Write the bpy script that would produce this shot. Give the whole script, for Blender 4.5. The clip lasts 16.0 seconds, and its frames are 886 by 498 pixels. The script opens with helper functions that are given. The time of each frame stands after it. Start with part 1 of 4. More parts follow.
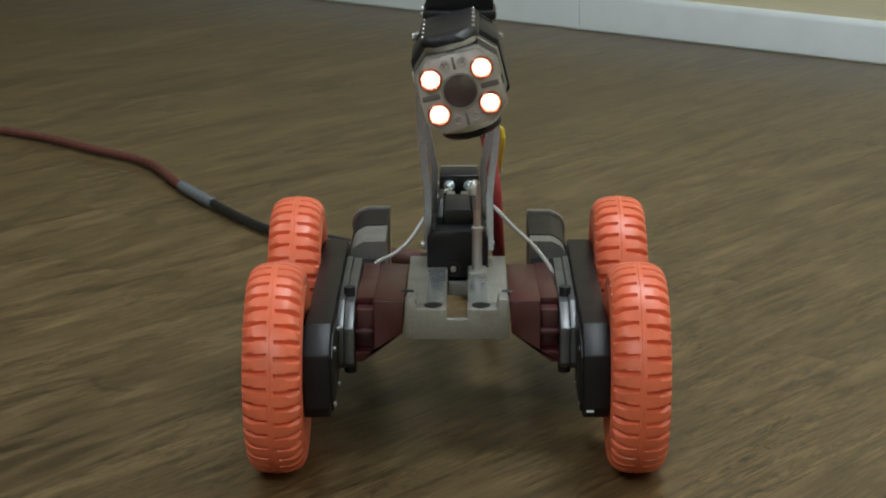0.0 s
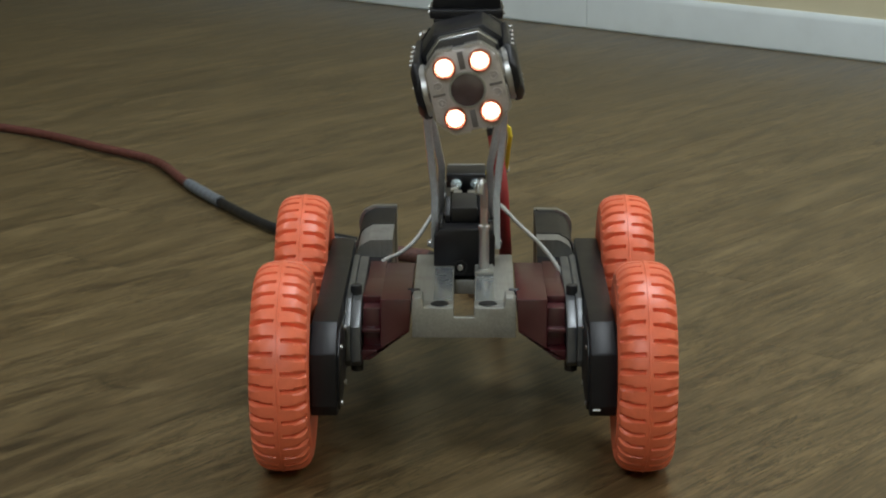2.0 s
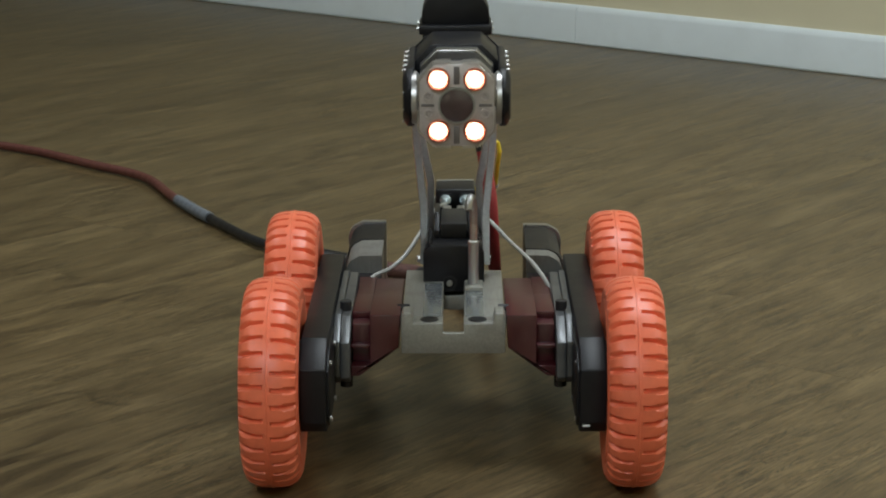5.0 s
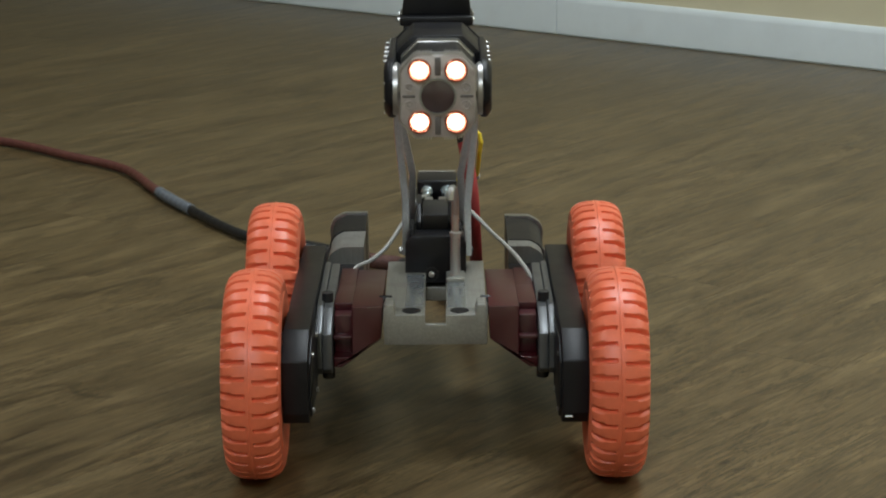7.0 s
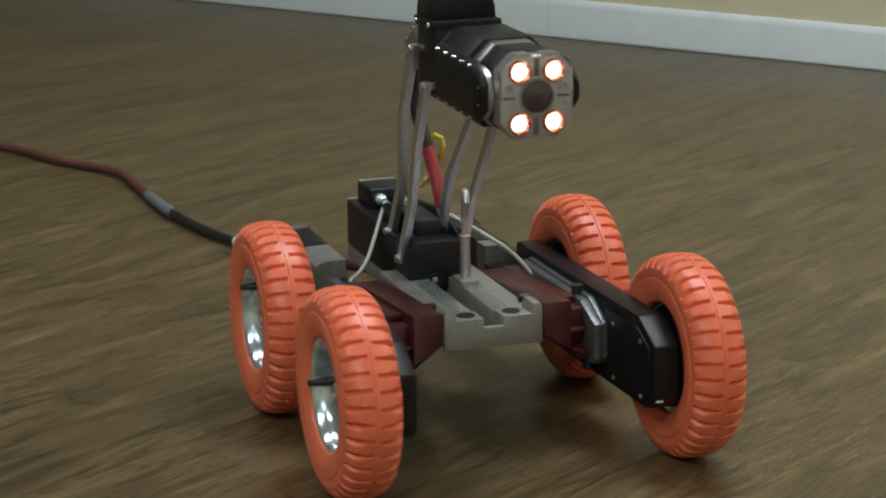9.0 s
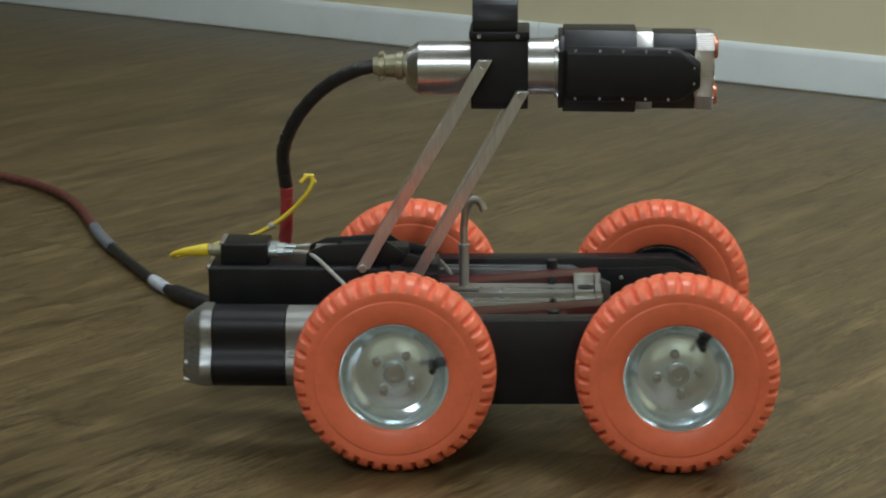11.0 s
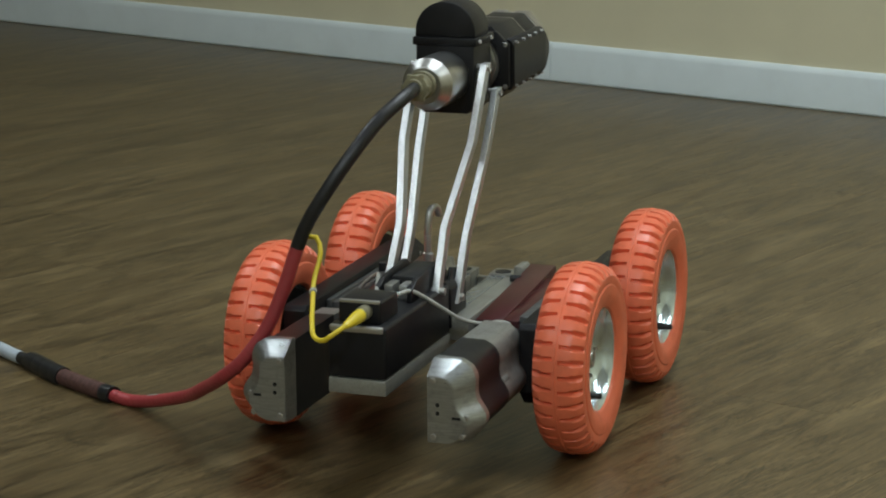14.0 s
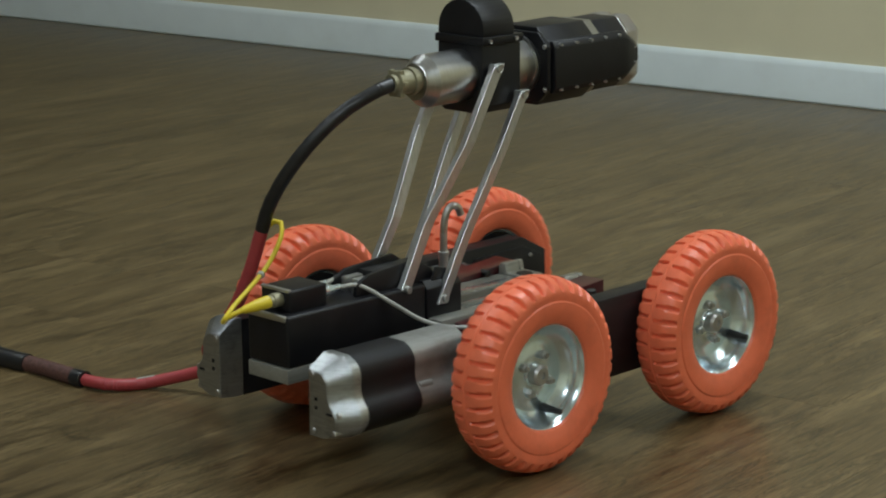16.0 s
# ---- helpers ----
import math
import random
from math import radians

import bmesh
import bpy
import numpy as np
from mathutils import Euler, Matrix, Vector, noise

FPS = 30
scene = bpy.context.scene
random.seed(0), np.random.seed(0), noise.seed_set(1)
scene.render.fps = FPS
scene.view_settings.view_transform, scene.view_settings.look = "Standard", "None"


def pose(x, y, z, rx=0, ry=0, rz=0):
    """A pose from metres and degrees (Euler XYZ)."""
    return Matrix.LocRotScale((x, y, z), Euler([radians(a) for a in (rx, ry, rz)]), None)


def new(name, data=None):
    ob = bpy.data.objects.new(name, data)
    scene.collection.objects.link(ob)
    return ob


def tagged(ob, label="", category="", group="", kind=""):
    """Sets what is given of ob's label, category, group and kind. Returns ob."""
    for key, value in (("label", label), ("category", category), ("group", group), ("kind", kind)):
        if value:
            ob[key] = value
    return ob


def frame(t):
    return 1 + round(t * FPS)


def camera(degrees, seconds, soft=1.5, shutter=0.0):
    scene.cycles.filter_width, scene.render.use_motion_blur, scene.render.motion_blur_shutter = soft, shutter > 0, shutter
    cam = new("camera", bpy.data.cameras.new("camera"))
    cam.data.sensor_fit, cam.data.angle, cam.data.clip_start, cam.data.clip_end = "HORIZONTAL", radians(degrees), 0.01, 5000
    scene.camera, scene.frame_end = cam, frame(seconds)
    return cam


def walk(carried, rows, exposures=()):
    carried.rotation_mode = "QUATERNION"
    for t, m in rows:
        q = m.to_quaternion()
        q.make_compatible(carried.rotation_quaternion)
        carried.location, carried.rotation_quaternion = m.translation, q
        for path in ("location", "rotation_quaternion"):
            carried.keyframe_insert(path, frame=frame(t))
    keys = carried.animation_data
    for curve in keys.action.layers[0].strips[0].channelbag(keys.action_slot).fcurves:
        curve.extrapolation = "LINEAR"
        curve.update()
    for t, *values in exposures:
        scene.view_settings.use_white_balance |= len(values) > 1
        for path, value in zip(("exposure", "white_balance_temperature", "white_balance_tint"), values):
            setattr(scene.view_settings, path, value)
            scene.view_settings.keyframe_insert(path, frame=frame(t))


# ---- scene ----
EXPOSURES = [(0.0, 0.0, 6500, 10), (10.2, 0.0, 6500, 10), (12.3, -0.12, 6400, 6), (16.0, -0.12, 6400, 6)]
cam = camera(21.79, 16.0, soft=2.0, shutter=0.5)
walk(cam, [
    (0.0, pose(0, 0, 0.843, 75.732, 0.215, 0.530)),
    (0.5, pose(0, 0, 0.843, 75.763, 0.041, 0.489)),
    (1.0, pose(0, 0, 0.843, 75.821, -0.138, 0.535)),
    (1.5, pose(0, 0, 0.843, 75.813, -0.101, 0.614)),
    (2.0, pose(0, 0, 0.843, 75.695, 0.164, 0.720)),
    (2.5, pose(0, 0, 0.843, 75.661, 0.279, 0.746)),
    (3.0, pose(0, 0, 0.843, 75.561, 0.429, 0.694)),
    (3.5, pose(0, 0, 0.843, 75.730, 0.406, 0.605)),
    (4.0, pose(0, 0, 0.843, 76.002, 0.215, 0.579)),
    (6.5, pose(0, 0, 0.843, 76.106, 0.366, 0.116)),
    (7.0, pose(0, 0, 0.843, 75.857, 0.329, -0.059)),
    (7.5, pose(0, 0, 0.843, 75.666, 0.244, -0.291)),
    (8.0, pose(0, 0, 0.843, 75.610, 0.623, -0.287)),
    (8.5, pose(0, 0, 0.843, 75.682, 0.792, -0.285)),
    (9.0, pose(0, 0, 0.843, 75.940, 0.844, -0.355)),
    (9.5, pose(0, 0, 0.843, 76.353, 0.577, -0.448)),
    (10.0, pose(0, 0, 0.843, 76.458, 0.311, -0.432)),
    (12.3, pose(0, 0, 0.843, 76.956, 0.354, -0.656)),
    (12.5, pose(0, 0, 0.843, 77.066, 0.109, -0.621)),
    (13.0, pose(0, 0, 0.843, 77.138, 0.109, -0.562)),
    (13.5, pose(0, 0, 0.843, 77.115, 0.228, -0.367)),
    (14.0, pose(0, 0, 0.843, 77.012, 0.444, -0.223)),
    (14.5, pose(0, 0, 0.843, 77.004, 0.436, -0.176)),
    (15.0, pose(0, 0, 0.843, 77.052, 0.289, -0.218)),
    (15.5, pose(0, 0, 0.843, 77.016, 0.342, -0.293)),
    (16.0, pose(0, 0, 0.843, 76.854, 0.525, -0.357)),
], exposures=EXPOSURES)

# ---- world and lamps ----
world = bpy.data.worlds.new("world")
scene.world = world
world.use_nodes = True
world.node_tree.nodes["Background"].inputs["Color"].default_value = (0.05, 0.05, 0.05, 1)
world.node_tree.nodes["Background"].inputs["Strength"].default_value = 0.1

LAMP_COLOR = (0.89, 1.0, 1.08)
# unseen ceiling lights, the long ones added as fill; places in the room's own axes: along the wall, out from the wall;
# watts, length and width
PANELS = [(1.7, 1.75, 33.5, 1.2, 0.6), (3.6, 1.2, 20.5, 1.2, 0.6), (-0.5, 2.6, 15.0, 1.2, 0.6), (1.1, 4.8, 18.0, 1.2, 0.6), (3.3, 5.2, 44.0, 0.3, 0.3)]

# ---- the room's axes: origin at the baseboard joint, u along the wall, v out into the room ----
ROOM_ANGLE = -38.4
ROOM = pose(0.2785, 5.43, 0, 0, 0, ROOM_ANGLE)
CEILING = 2.6
U0, U1, V1 = -5.0, 4.5, 7.5   # the room reaches from U0 to U1 along the wall and V1 out from it


def room(u, v, z=0.0):
    """A place in the world from the room's axes."""
    return ROOM @ Vector((u, -v, z))


# ---- materials ----
def material(name, color, rough=0.5, metal=0.0, grain=0.0, grain_scale=40.0, bump=0.0, bump_scale=300.0,
             dirt=None, dirt_amount=0.0, dirt_scale=9.0, stretch=(1, 1, 1), coat=0.0, rough_var=0.08, spec=0.5):
    m = bpy.data.materials.new(name)
    m.use_nodes = True
    nt = m.node_tree
    N, L = nt.nodes, nt.links
    b = N["Principled BSDF"]
    b.inputs["Roughness"].default_value = rough
    b.inputs["Metallic"].default_value = metal
    b.inputs["Coat Weight"].default_value = coat
    b.inputs["Specular IOR Level"].default_value = spec
    tc = N.new("ShaderNodeTexCoord")
    mp = N.new("ShaderNodeMapping")
    mp.inputs["Scale"].default_value = stretch
    L.new(tc.outputs["Object"], mp.inputs["Vector"])
    n1 = N.new("ShaderNodeTexNoise")
    n1.inputs["Scale"].default_value = grain_scale
    n1.inputs["Detail"].default_value = 5
    L.new(mp.outputs["Vector"], n1.inputs["Vector"])
    ramp = N.new("ShaderNodeValToRGB")
    lo = [max(0, c * (1 - grain)) for c in color]
    hi = [min(1, c * (1 + grain)) for c in color]
    ramp.color_ramp.elements[0].color = (*lo, 1)
    ramp.color_ramp.elements[1].color = (*hi, 1)
    ramp.color_ramp.elements[0].position = 0.3
    ramp.color_ramp.elements[1].position = 0.7
    L.new(n1.outputs["Fac"], ramp.inputs["Fac"])
    out = ramp.outputs["Color"]
    n2 = N.new("ShaderNodeTexNoise")
    n2.inputs["Scale"].default_value = dirt_scale
    n2.inputs["Detail"].default_value = 7
    n2.inputs["Roughness"].default_value = 0.65
    L.new(tc.outputs["Object"], n2.inputs["Vector"])
    if dirt is not None:
        r2 = N.new("ShaderNodeValToRGB")
        r2.color_ramp.elements[0].position = 0.5
        r2.color_ramp.elements[1].position = 0.72
        r2.color_ramp.elements[0].color = (0, 0, 0, 1)
        r2.color_ramp.elements[1].color = (dirt_amount, dirt_amount, dirt_amount, 1)
        L.new(n2.outputs["Fac"], r2.inputs["Fac"])
        mix = N.new("ShaderNodeMix")
        mix.data_type = "RGBA"
        L.new(r2.outputs["Color"], mix.inputs["Factor"])
        L.new(out, mix.inputs["A"])
        mix.inputs["B"].default_value = (*dirt, 1)
        out = mix.outputs["Result"]
    L.new(out, b.inputs["Base Color"])
    mr = N.new("ShaderNodeMapRange")
    mr.inputs["To Min"].default_value = max(0.02, rough - rough_var)
    mr.inputs["To Max"].default_value = min(1, rough + rough_var)
    L.new(n2.outputs["Fac"], mr.inputs["Value"])
    L.new(mr.outputs["Result"], b.inputs["Roughness"])
    if bump:
        n3 = N.new("ShaderNodeTexNoise")
        n3.inputs["Scale"].default_value = bump_scale
        n3.inputs["Detail"].default_value = 3
        L.new(mp.outputs["Vector"], n3.inputs["Vector"])
        bp = N.new("ShaderNodeBump")
        bp.inputs["Strength"].default_value = bump
        bp.inputs["Distance"].default_value = 0.001
        L.new(n3.outputs["Fac"], bp.inputs["Height"])
        L.new(bp.outputs["Normal"], b.inputs["Normal"])
    return m


def glowing(name, color, strength):
    m = bpy.data.materials.new(name)
    m.use_nodes = True
    b = m.node_tree.nodes["Principled BSDF"]
    b.inputs["Base Color"].default_value = (*color, 1)
    b.inputs["Emission Color"].default_value = (*color, 1)
    b.inputs["Emission Strength"].default_value = strength
    return m


def wood(name):
    """Dark brown oak-look floor boards, the grain along each board's own x."""
    m = bpy.data.materials.new(name)
    m.use_nodes = True
    nt = m.node_tree
    N, L = nt.nodes, nt.links
    b = N["Principled BSDF"]
    tc = N.new("ShaderNodeTexCoord")
    info = N.new("ShaderNodeObjectInfo")
    off = N.new("ShaderNodeVectorMath")
    off.operation = "SCALE"
    off.inputs[0].default_value = (31.0, 17.0, 9.0)
    L.new(info.outputs["Random"], off.inputs["Scale"])
    add = N.new("ShaderNodeVectorMath")
    L.new(tc.outputs["Object"], add.inputs[0])
    L.new(off.outputs["Vector"], add.inputs[1])

    def noise_at(scale, detail, stretch, distortion=0.0, rough=0.55):
        mp = N.new("ShaderNodeMapping")
        mp.inputs["Scale"].default_value = stretch
        L.new(add.outputs["Vector"], mp.inputs["Vector"])
        n = N.new("ShaderNodeTexNoise")
        n.inputs["Scale"].default_value = scale
        n.inputs["Detail"].default_value = detail
        n.inputs["Distortion"].default_value = distortion
        n.inputs["Roughness"].default_value = rough
        L.new(mp.outputs["Vector"], n.inputs["Vector"])
        return n.outputs["Fac"]

    broad = noise_at(4.0, 4, (0.55, 3.0, 1.0), 1.6)
    streak = noise_at(7.0, 7, (0.60, 4.8, 1.0), 1.6, 0.68)
    fleck = noise_at(11.0, 7, (0.60, 5.2, 1.0), 2.0, 0.70)
    fine = noise_at(30.0, 5, (0.32, 6.6, 1.0), 0.8, 0.62)
    vein = noise_at(7.0, 5, (0.30, 3.2, 1.0), 1.4, 0.55)
    spots = noise_at(6.0, 3, (1.0, 2.2, 1.0), 2.5)

    def mix(fac, a, bcol, blend="MIX"):
        x = N.new("ShaderNodeMix")
        x.data_type = "RGBA"
        x.blend_type = blend
        for key, val in (("Factor", fac), ("A", a), ("B", bcol)):
            if isinstance(val, (tuple, float)):
                x.inputs[key].default_value = val
            else:
                L.new(val, x.inputs[key])
        return x.outputs["Result"]

    def ramp(fac, stops):
        r = N.new("ShaderNodeValToRGB")
        els = r.color_ramp.elements
        els[0].position, els[0].color = stops[0][0], (*stops[0][1], 1)
        els[1].position, els[1].color = stops[-1][0], (*stops[-1][1], 1)
        for p, c in stops[1:-1]:
            e = els.new(p)
            e.color = (*c, 1)
        L.new(fac, r.inputs["Fac"])
        return r.outputs["Color"]

    figure = noise_at(11.0, 7, (0.55, 4.4, 1.0), 3.0, 0.66)
    patch = noise_at(3.0, 2, (0.8, 2.4, 1.0), 0.8)
    base = ramp(broad, [(0.25, WOOD[0]), (0.5, WOOD[1]), (0.75, WOOD[2])])
    dark = ramp(streak, [(0.36, (0.52, 0.50, 0.475)), (0.435, (0.86, 0.85, 0.84)), (0.51, (1, 1, 1)), (0.70, (1.16, 1.155, 1.14))])
    col = mix(1.0, base, dark, "MULTIPLY")
    thin = ramp(fine, [(0.33, (0.62, 0.60, 0.58)), (0.45, (0.94, 0.94, 0.93)), (0.55, (1, 1, 1)), (0.68, (1.20, 1.19, 1.17))])
    col = mix(1.0, col, thin, "MULTIPLY")
    flecks = ramp(fleck, [(0.30, (0.55, 0.53, 0.50)), (0.40, (0.94, 0.94, 0.94)), (0.60, (1, 1, 1)), (0.72, (1.26, 1.25, 1.21))])
    col = mix(0.9, col, flecks, "MULTIPLY")
    # dark wavy lines of the cathedral figure, in patches only
    lines = ramp(figure, [(0.42, (1.04, 1.04, 1.03)), (0.450, (0.36, 0.33, 0.30)), (0.466, (0.42, 0.39, 0.36)), (0.505, (1.08, 1.08, 1.07))])
    where = ramp(patch, [(0.42, (0.15, 0.15, 0.15)), (0.58, (1, 1, 1))])
    col = mix(where, col, mix(1.0, col, lines, "MULTIPLY"))
    veins = ramp(vein, [(0.45, (1.03, 1.03, 1.03)), (0.484, (0.60, 0.575, 0.55)), (0.50, (0.64, 0.615, 0.59)), (0.54, (1.05, 1.05, 1.04))])
    col = mix(0.7, col, veins, "MULTIPLY")
    knot = ramp(spots, [(0.64, (1, 1, 1)), (0.72, (0.5, 0.47, 0.45))])
    col = mix(0.75, col, knot, "MULTIPLY")
    tone = ramp(info.outputs["Random"], [(0.0, (0.94, 0.94, 0.94)), (1.0, (1.06, 1.06, 1.05))])
    col = mix(1.0, col, tone, "MULTIPLY")
    L.new(col, b.inputs["Base Color"])
    mr = N.new("ShaderNodeMapRange")
    mr.inputs["To Min"].default_value = 0.27
    mr.inputs["To Max"].default_value = 0.44
    L.new(streak, mr.inputs["Value"])
    L.new(mr.outputs["Result"], b.inputs["Roughness"])
    bp = N.new("ShaderNodeBump")
    bp.inputs["Strength"].default_value = 0.25
    bp.inputs["Distance"].default_value = 0.0008
    L.new(fine, bp.inputs["Height"])
    L.new(bp.outputs["Normal"], b.inputs["Normal"])
    return m


WOOD = ((0.0825, 0.0535, 0.0218), (0.1275, 0.0880, 0.0388), (0.180, 0.129, 0.0615))
M = {
    "wood": wood("brown_oak_boards"),
    "wall": material("cream_wall_paint", (0.68, 0.625, 0.435), 0.75, grain=0.03, grain_scale=6, bump=0.3, bump_scale=220),
    "trim": material("white_trim_paint", (0.755, 0.83, 0.85), 0.4, grain=0.02, grain_scale=12, dirt=(0.50, 0.50, 0.47), dirt_amount=0.10, dirt_scale=14),
    "ceiling": material("ceiling_paint", (0.75, 0.74, 0.70), 0.85, grain=0.03, bump=0.2),
    "rubber": material("orange_rubber", (0.85, 0.182, 0.088), 0.38, grain=0.05, grain_scale=60, bump=0.15, bump_scale=500,
                       dirt=(0.50, 0.10, 0.05), dirt_amount=0.35, dirt_scale=25),
    "black": material("black_anodised_aluminium", (0.008, 0.008, 0.0100), 0.42, spec=0.32, grain=0.2, bump=0.1, dirt=(0.020, 0.020, 0.022), dirt_amount=0.3, dirt_scale=30),
    "blackplastic": material("black_plastic", (0.012, 0.012, 0.013), 0.5, grain=0.2, bump=0.2),
    "red": material("dark_red_anodised_aluminium", (0.055, 0.0042, 0.0075), 0.33, spec=0.85, grain=0.15, dirt=(0.05, 0.016, 0.018), dirt_amount=0.4, dirt_scale=20),
    "alu": material("machined_aluminium", (0.31, 0.31, 0.28), 0.42, metal=0.5, grain=0.10, grain_scale=30, stretch=(1, 12, 12), bump=0.15,
                    dirt=(0.22, 0.20, 0.17), dirt_amount=0.55, dirt_scale=25),
    "steel": material("bright_steel", (0.50, 0.50, 0.49), 0.36, metal=0.9, grain=0.08, grain_scale=60, dirt=(0.35, 0.33, 0.30), dirt_amount=0.3, dirt_scale=30),
    "bar": material("brushed_aluminium_bar", (0.66, 0.68, 0.69), 0.33, metal=0.92, grain=0.1, grain_scale=30, stretch=(12, 12, 1), bump=0.15),
    "chrome": material("zinc_plated_steel", (0.72, 0.83, 0.88), 0.21, metal=0.84, grain=0.06, dirt=(0.40, 0.42, 0.42), dirt_amount=0.4, dirt_scale=35),
    "olive": material("olive_plated_connector", (0.30, 0.28, 0.19), 0.42, metal=0.5, grain=0.15, dirt=(0.14, 0.12, 0.08), dirt_amount=0.5, dirt_scale=60),
    "cable_black": material("black_cable_jacket", (0.013, 0.013, 0.014), 0.38, grain=0.2, bump=0.1),
    "cable_red": material("red_cable_jacket", (0.37, 0.045, 0.050), 0.45, grain=0.12, dirt=(0.14, 0.03, 0.03), dirt_amount=0.5, dirt_scale=18),
    "cable_brown": material("brown_red_cable_jacket", (0.115, 0.036, 0.027), 0.5, grain=0.2, dirt=(0.04, 0.02, 0.015), dirt_amount=0.4),
    "sleeve": material("dark_brown_woven_sleeve", (0.085, 0.036, 0.028), 0.7, grain=0.35, grain_scale=300, bump=0.6, bump_scale=700),
    "tape_grey": material("grey_tape", (0.13, 0.145, 0.16), 0.55, grain=0.15, grain_scale=80),
    "tape_pale": material("pale_blue_tape", (0.42, 0.47, 0.52), 0.5, grain=0.08),
    "yellow": material("yellow_cable_jacket", (0.72, 0.55, 0.03), 0.42, grain=0.08),
    "white_cable": material("pale_grey_cable_jacket", (0.40, 0.40, 0.37), 0.5, grain=0.1, grain_scale=120),
    "lens": material("dark_purple_lens_glass", (0.058, 0.036, 0.040), 0.18, coat=1.0, grain=0.25, grain_scale=60),
    # the lamps' orange fringe of light is put into this copper tint
    "cup": material("glow_tinted_reflector_cup", (0.75, 0.28, 0.18), 0.28, metal=1.0, grain=0.1),
    "led": glowing("lit_white_led", (1.0, 0.84, 0.80), 16.0),
    "panel": glowing("lit_ceiling_panel", (1.0, 0.95, 0.86), 2.0),
    "cap": material("brushed_grey_aluminium", (0.40, 0.42, 0.43), 0.30, metal=0.9, grain=0.14, grain_scale=45, stretch=(1, 1, 10), bump=0.2, bump_scale=400,
                    dirt=(0.13, 0.13, 0.13), dirt_amount=0.55, dirt_scale=45),
    "gunmetal": material("dark_polished_aluminium", (0.145, 0.150, 0.155), 0.38, metal=0.6, grain=0.12, dirt=(0.05, 0.05, 0.05), dirt_amount=0.4, dirt_scale=30),
    "polished": material("polished_turned_steel", (0.46, 0.46, 0.45), 0.30, metal=1.0, grain=0.08, grain_scale=60, stretch=(12, 1, 1)),
    "groove": material("shadowed_grey_metal", (0.17, 0.155, 0.15), 0.5, metal=0.4, grain=0.1),
    # face grey is raised to hold the glow of the four lamps
    "face": material("worn_grey_face_metal", (0.52, 0.48, 0.47), 0.40, metal=0.45, grain=0.12, dirt=(0.24, 0.20, 0.19), dirt_amount=0.5, dirt_scale=60),
    "rail": material("polished_bluish_aluminium", (0.36, 0.39, 0.40), 0.26, metal=0.7, grain=0.08, grain_scale=40, dirt=(0.20, 0.20, 0.19), dirt_amount=0.4, dirt_scale=40),
    "housing": material("milled_grey_aluminium", (0.27, 0.27, 0.255), 0.42, metal=0.55, grain=0.12, grain_scale=40, stretch=(1, 12, 1), bump=0.12,
                        dirt=(0.16, 0.15, 0.13), dirt_amount=0.5, dirt_scale=35),
    "rim": material("ribbed_bright_aluminium", (0.60, 0.58, 0.56), 0.32, metal=0.85, grain=0.10, dirt=(0.28, 0.25, 0.23), dirt_amount=0.4, dirt_scale=60),
    "dark": material("dark_gap", (0.006, 0.006, 0.006), 0.8),
}


# ---- mesh helpers ----
def link(name, bm, mat, parent=None, label="", sharp=0.6):
    bmesh.ops.recalc_face_normals(bm, faces=bm.faces)
    for f in bm.faces:
        f.smooth = True
    for e in bm.edges:
        if len(e.link_faces) == 2 and e.calc_face_angle(0) > sharp:
            e.smooth = False
    me = bpy.data.meshes.new(name)
    bm.to_mesh(me)
    bm.free()
    me.materials.append(M[mat])
    ob = new(name, me)
    if parent is not None:
        ob.parent = parent
    if label:
        ob["label"] = label
    return ob


def part(name, bm, mat, parent, label=""):
    return link(name, bm, mat, parent, label)


def box(x0, x1, y0, y1, z0, z1, bevel=0.002, segs=2, bm=None):
    b = bmesh.new()
    bmesh.ops.create_cube(b, size=1, matrix=Matrix.LocRotScale(((x0 + x1) / 2, (y0 + y1) / 2, (z0 + z1) / 2), None, (abs(x1 - x0), abs(y1 - y0), abs(z1 - z0))))
    if bevel:
        bmesh.ops.bevel(b, geom=b.edges[:], offset=bevel, segments=segs, affect="EDGES", profile=0.5)
    return merge(bm, b)


def merge(bm, other):
    """Adds other to bm, and gives back the whole."""
    if bm is None:
        return other
    me = bpy.data.meshes.new("tmp")
    other.to_mesh(me)
    other.free()
    bm.from_mesh(me)
    bpy.data.meshes.remove(me)
    return bm


def prism(poly, axis, a, b, bevel=0.002, bm=None):
    """A polygon extruded along an axis: poly is in the two other axes, in the order x, y, z."""
    o = bmesh.new()

    def at(p, h):
        q = list(p)
        q.insert("xyz".index(axis), h)
        return q
    lo = [o.verts.new(at(p, a)) for p in poly]
    hi = [o.verts.new(at(p, b)) for p in poly]
    o.faces.new(lo)
    o.faces.new(hi)
    n = len(poly)
    for i in range(n):
        o.faces.new((lo[i], lo[(i + 1) % n], hi[(i + 1) % n], hi[i]))
    bmesh.ops.recalc_face_normals(o, faces=o.faces)
    if bevel:
        bmesh.ops.bevel(o, geom=o.edges[:], offset=bevel, segments=2, affect="EDGES", profile=0.5)
    return merge(bm, o)


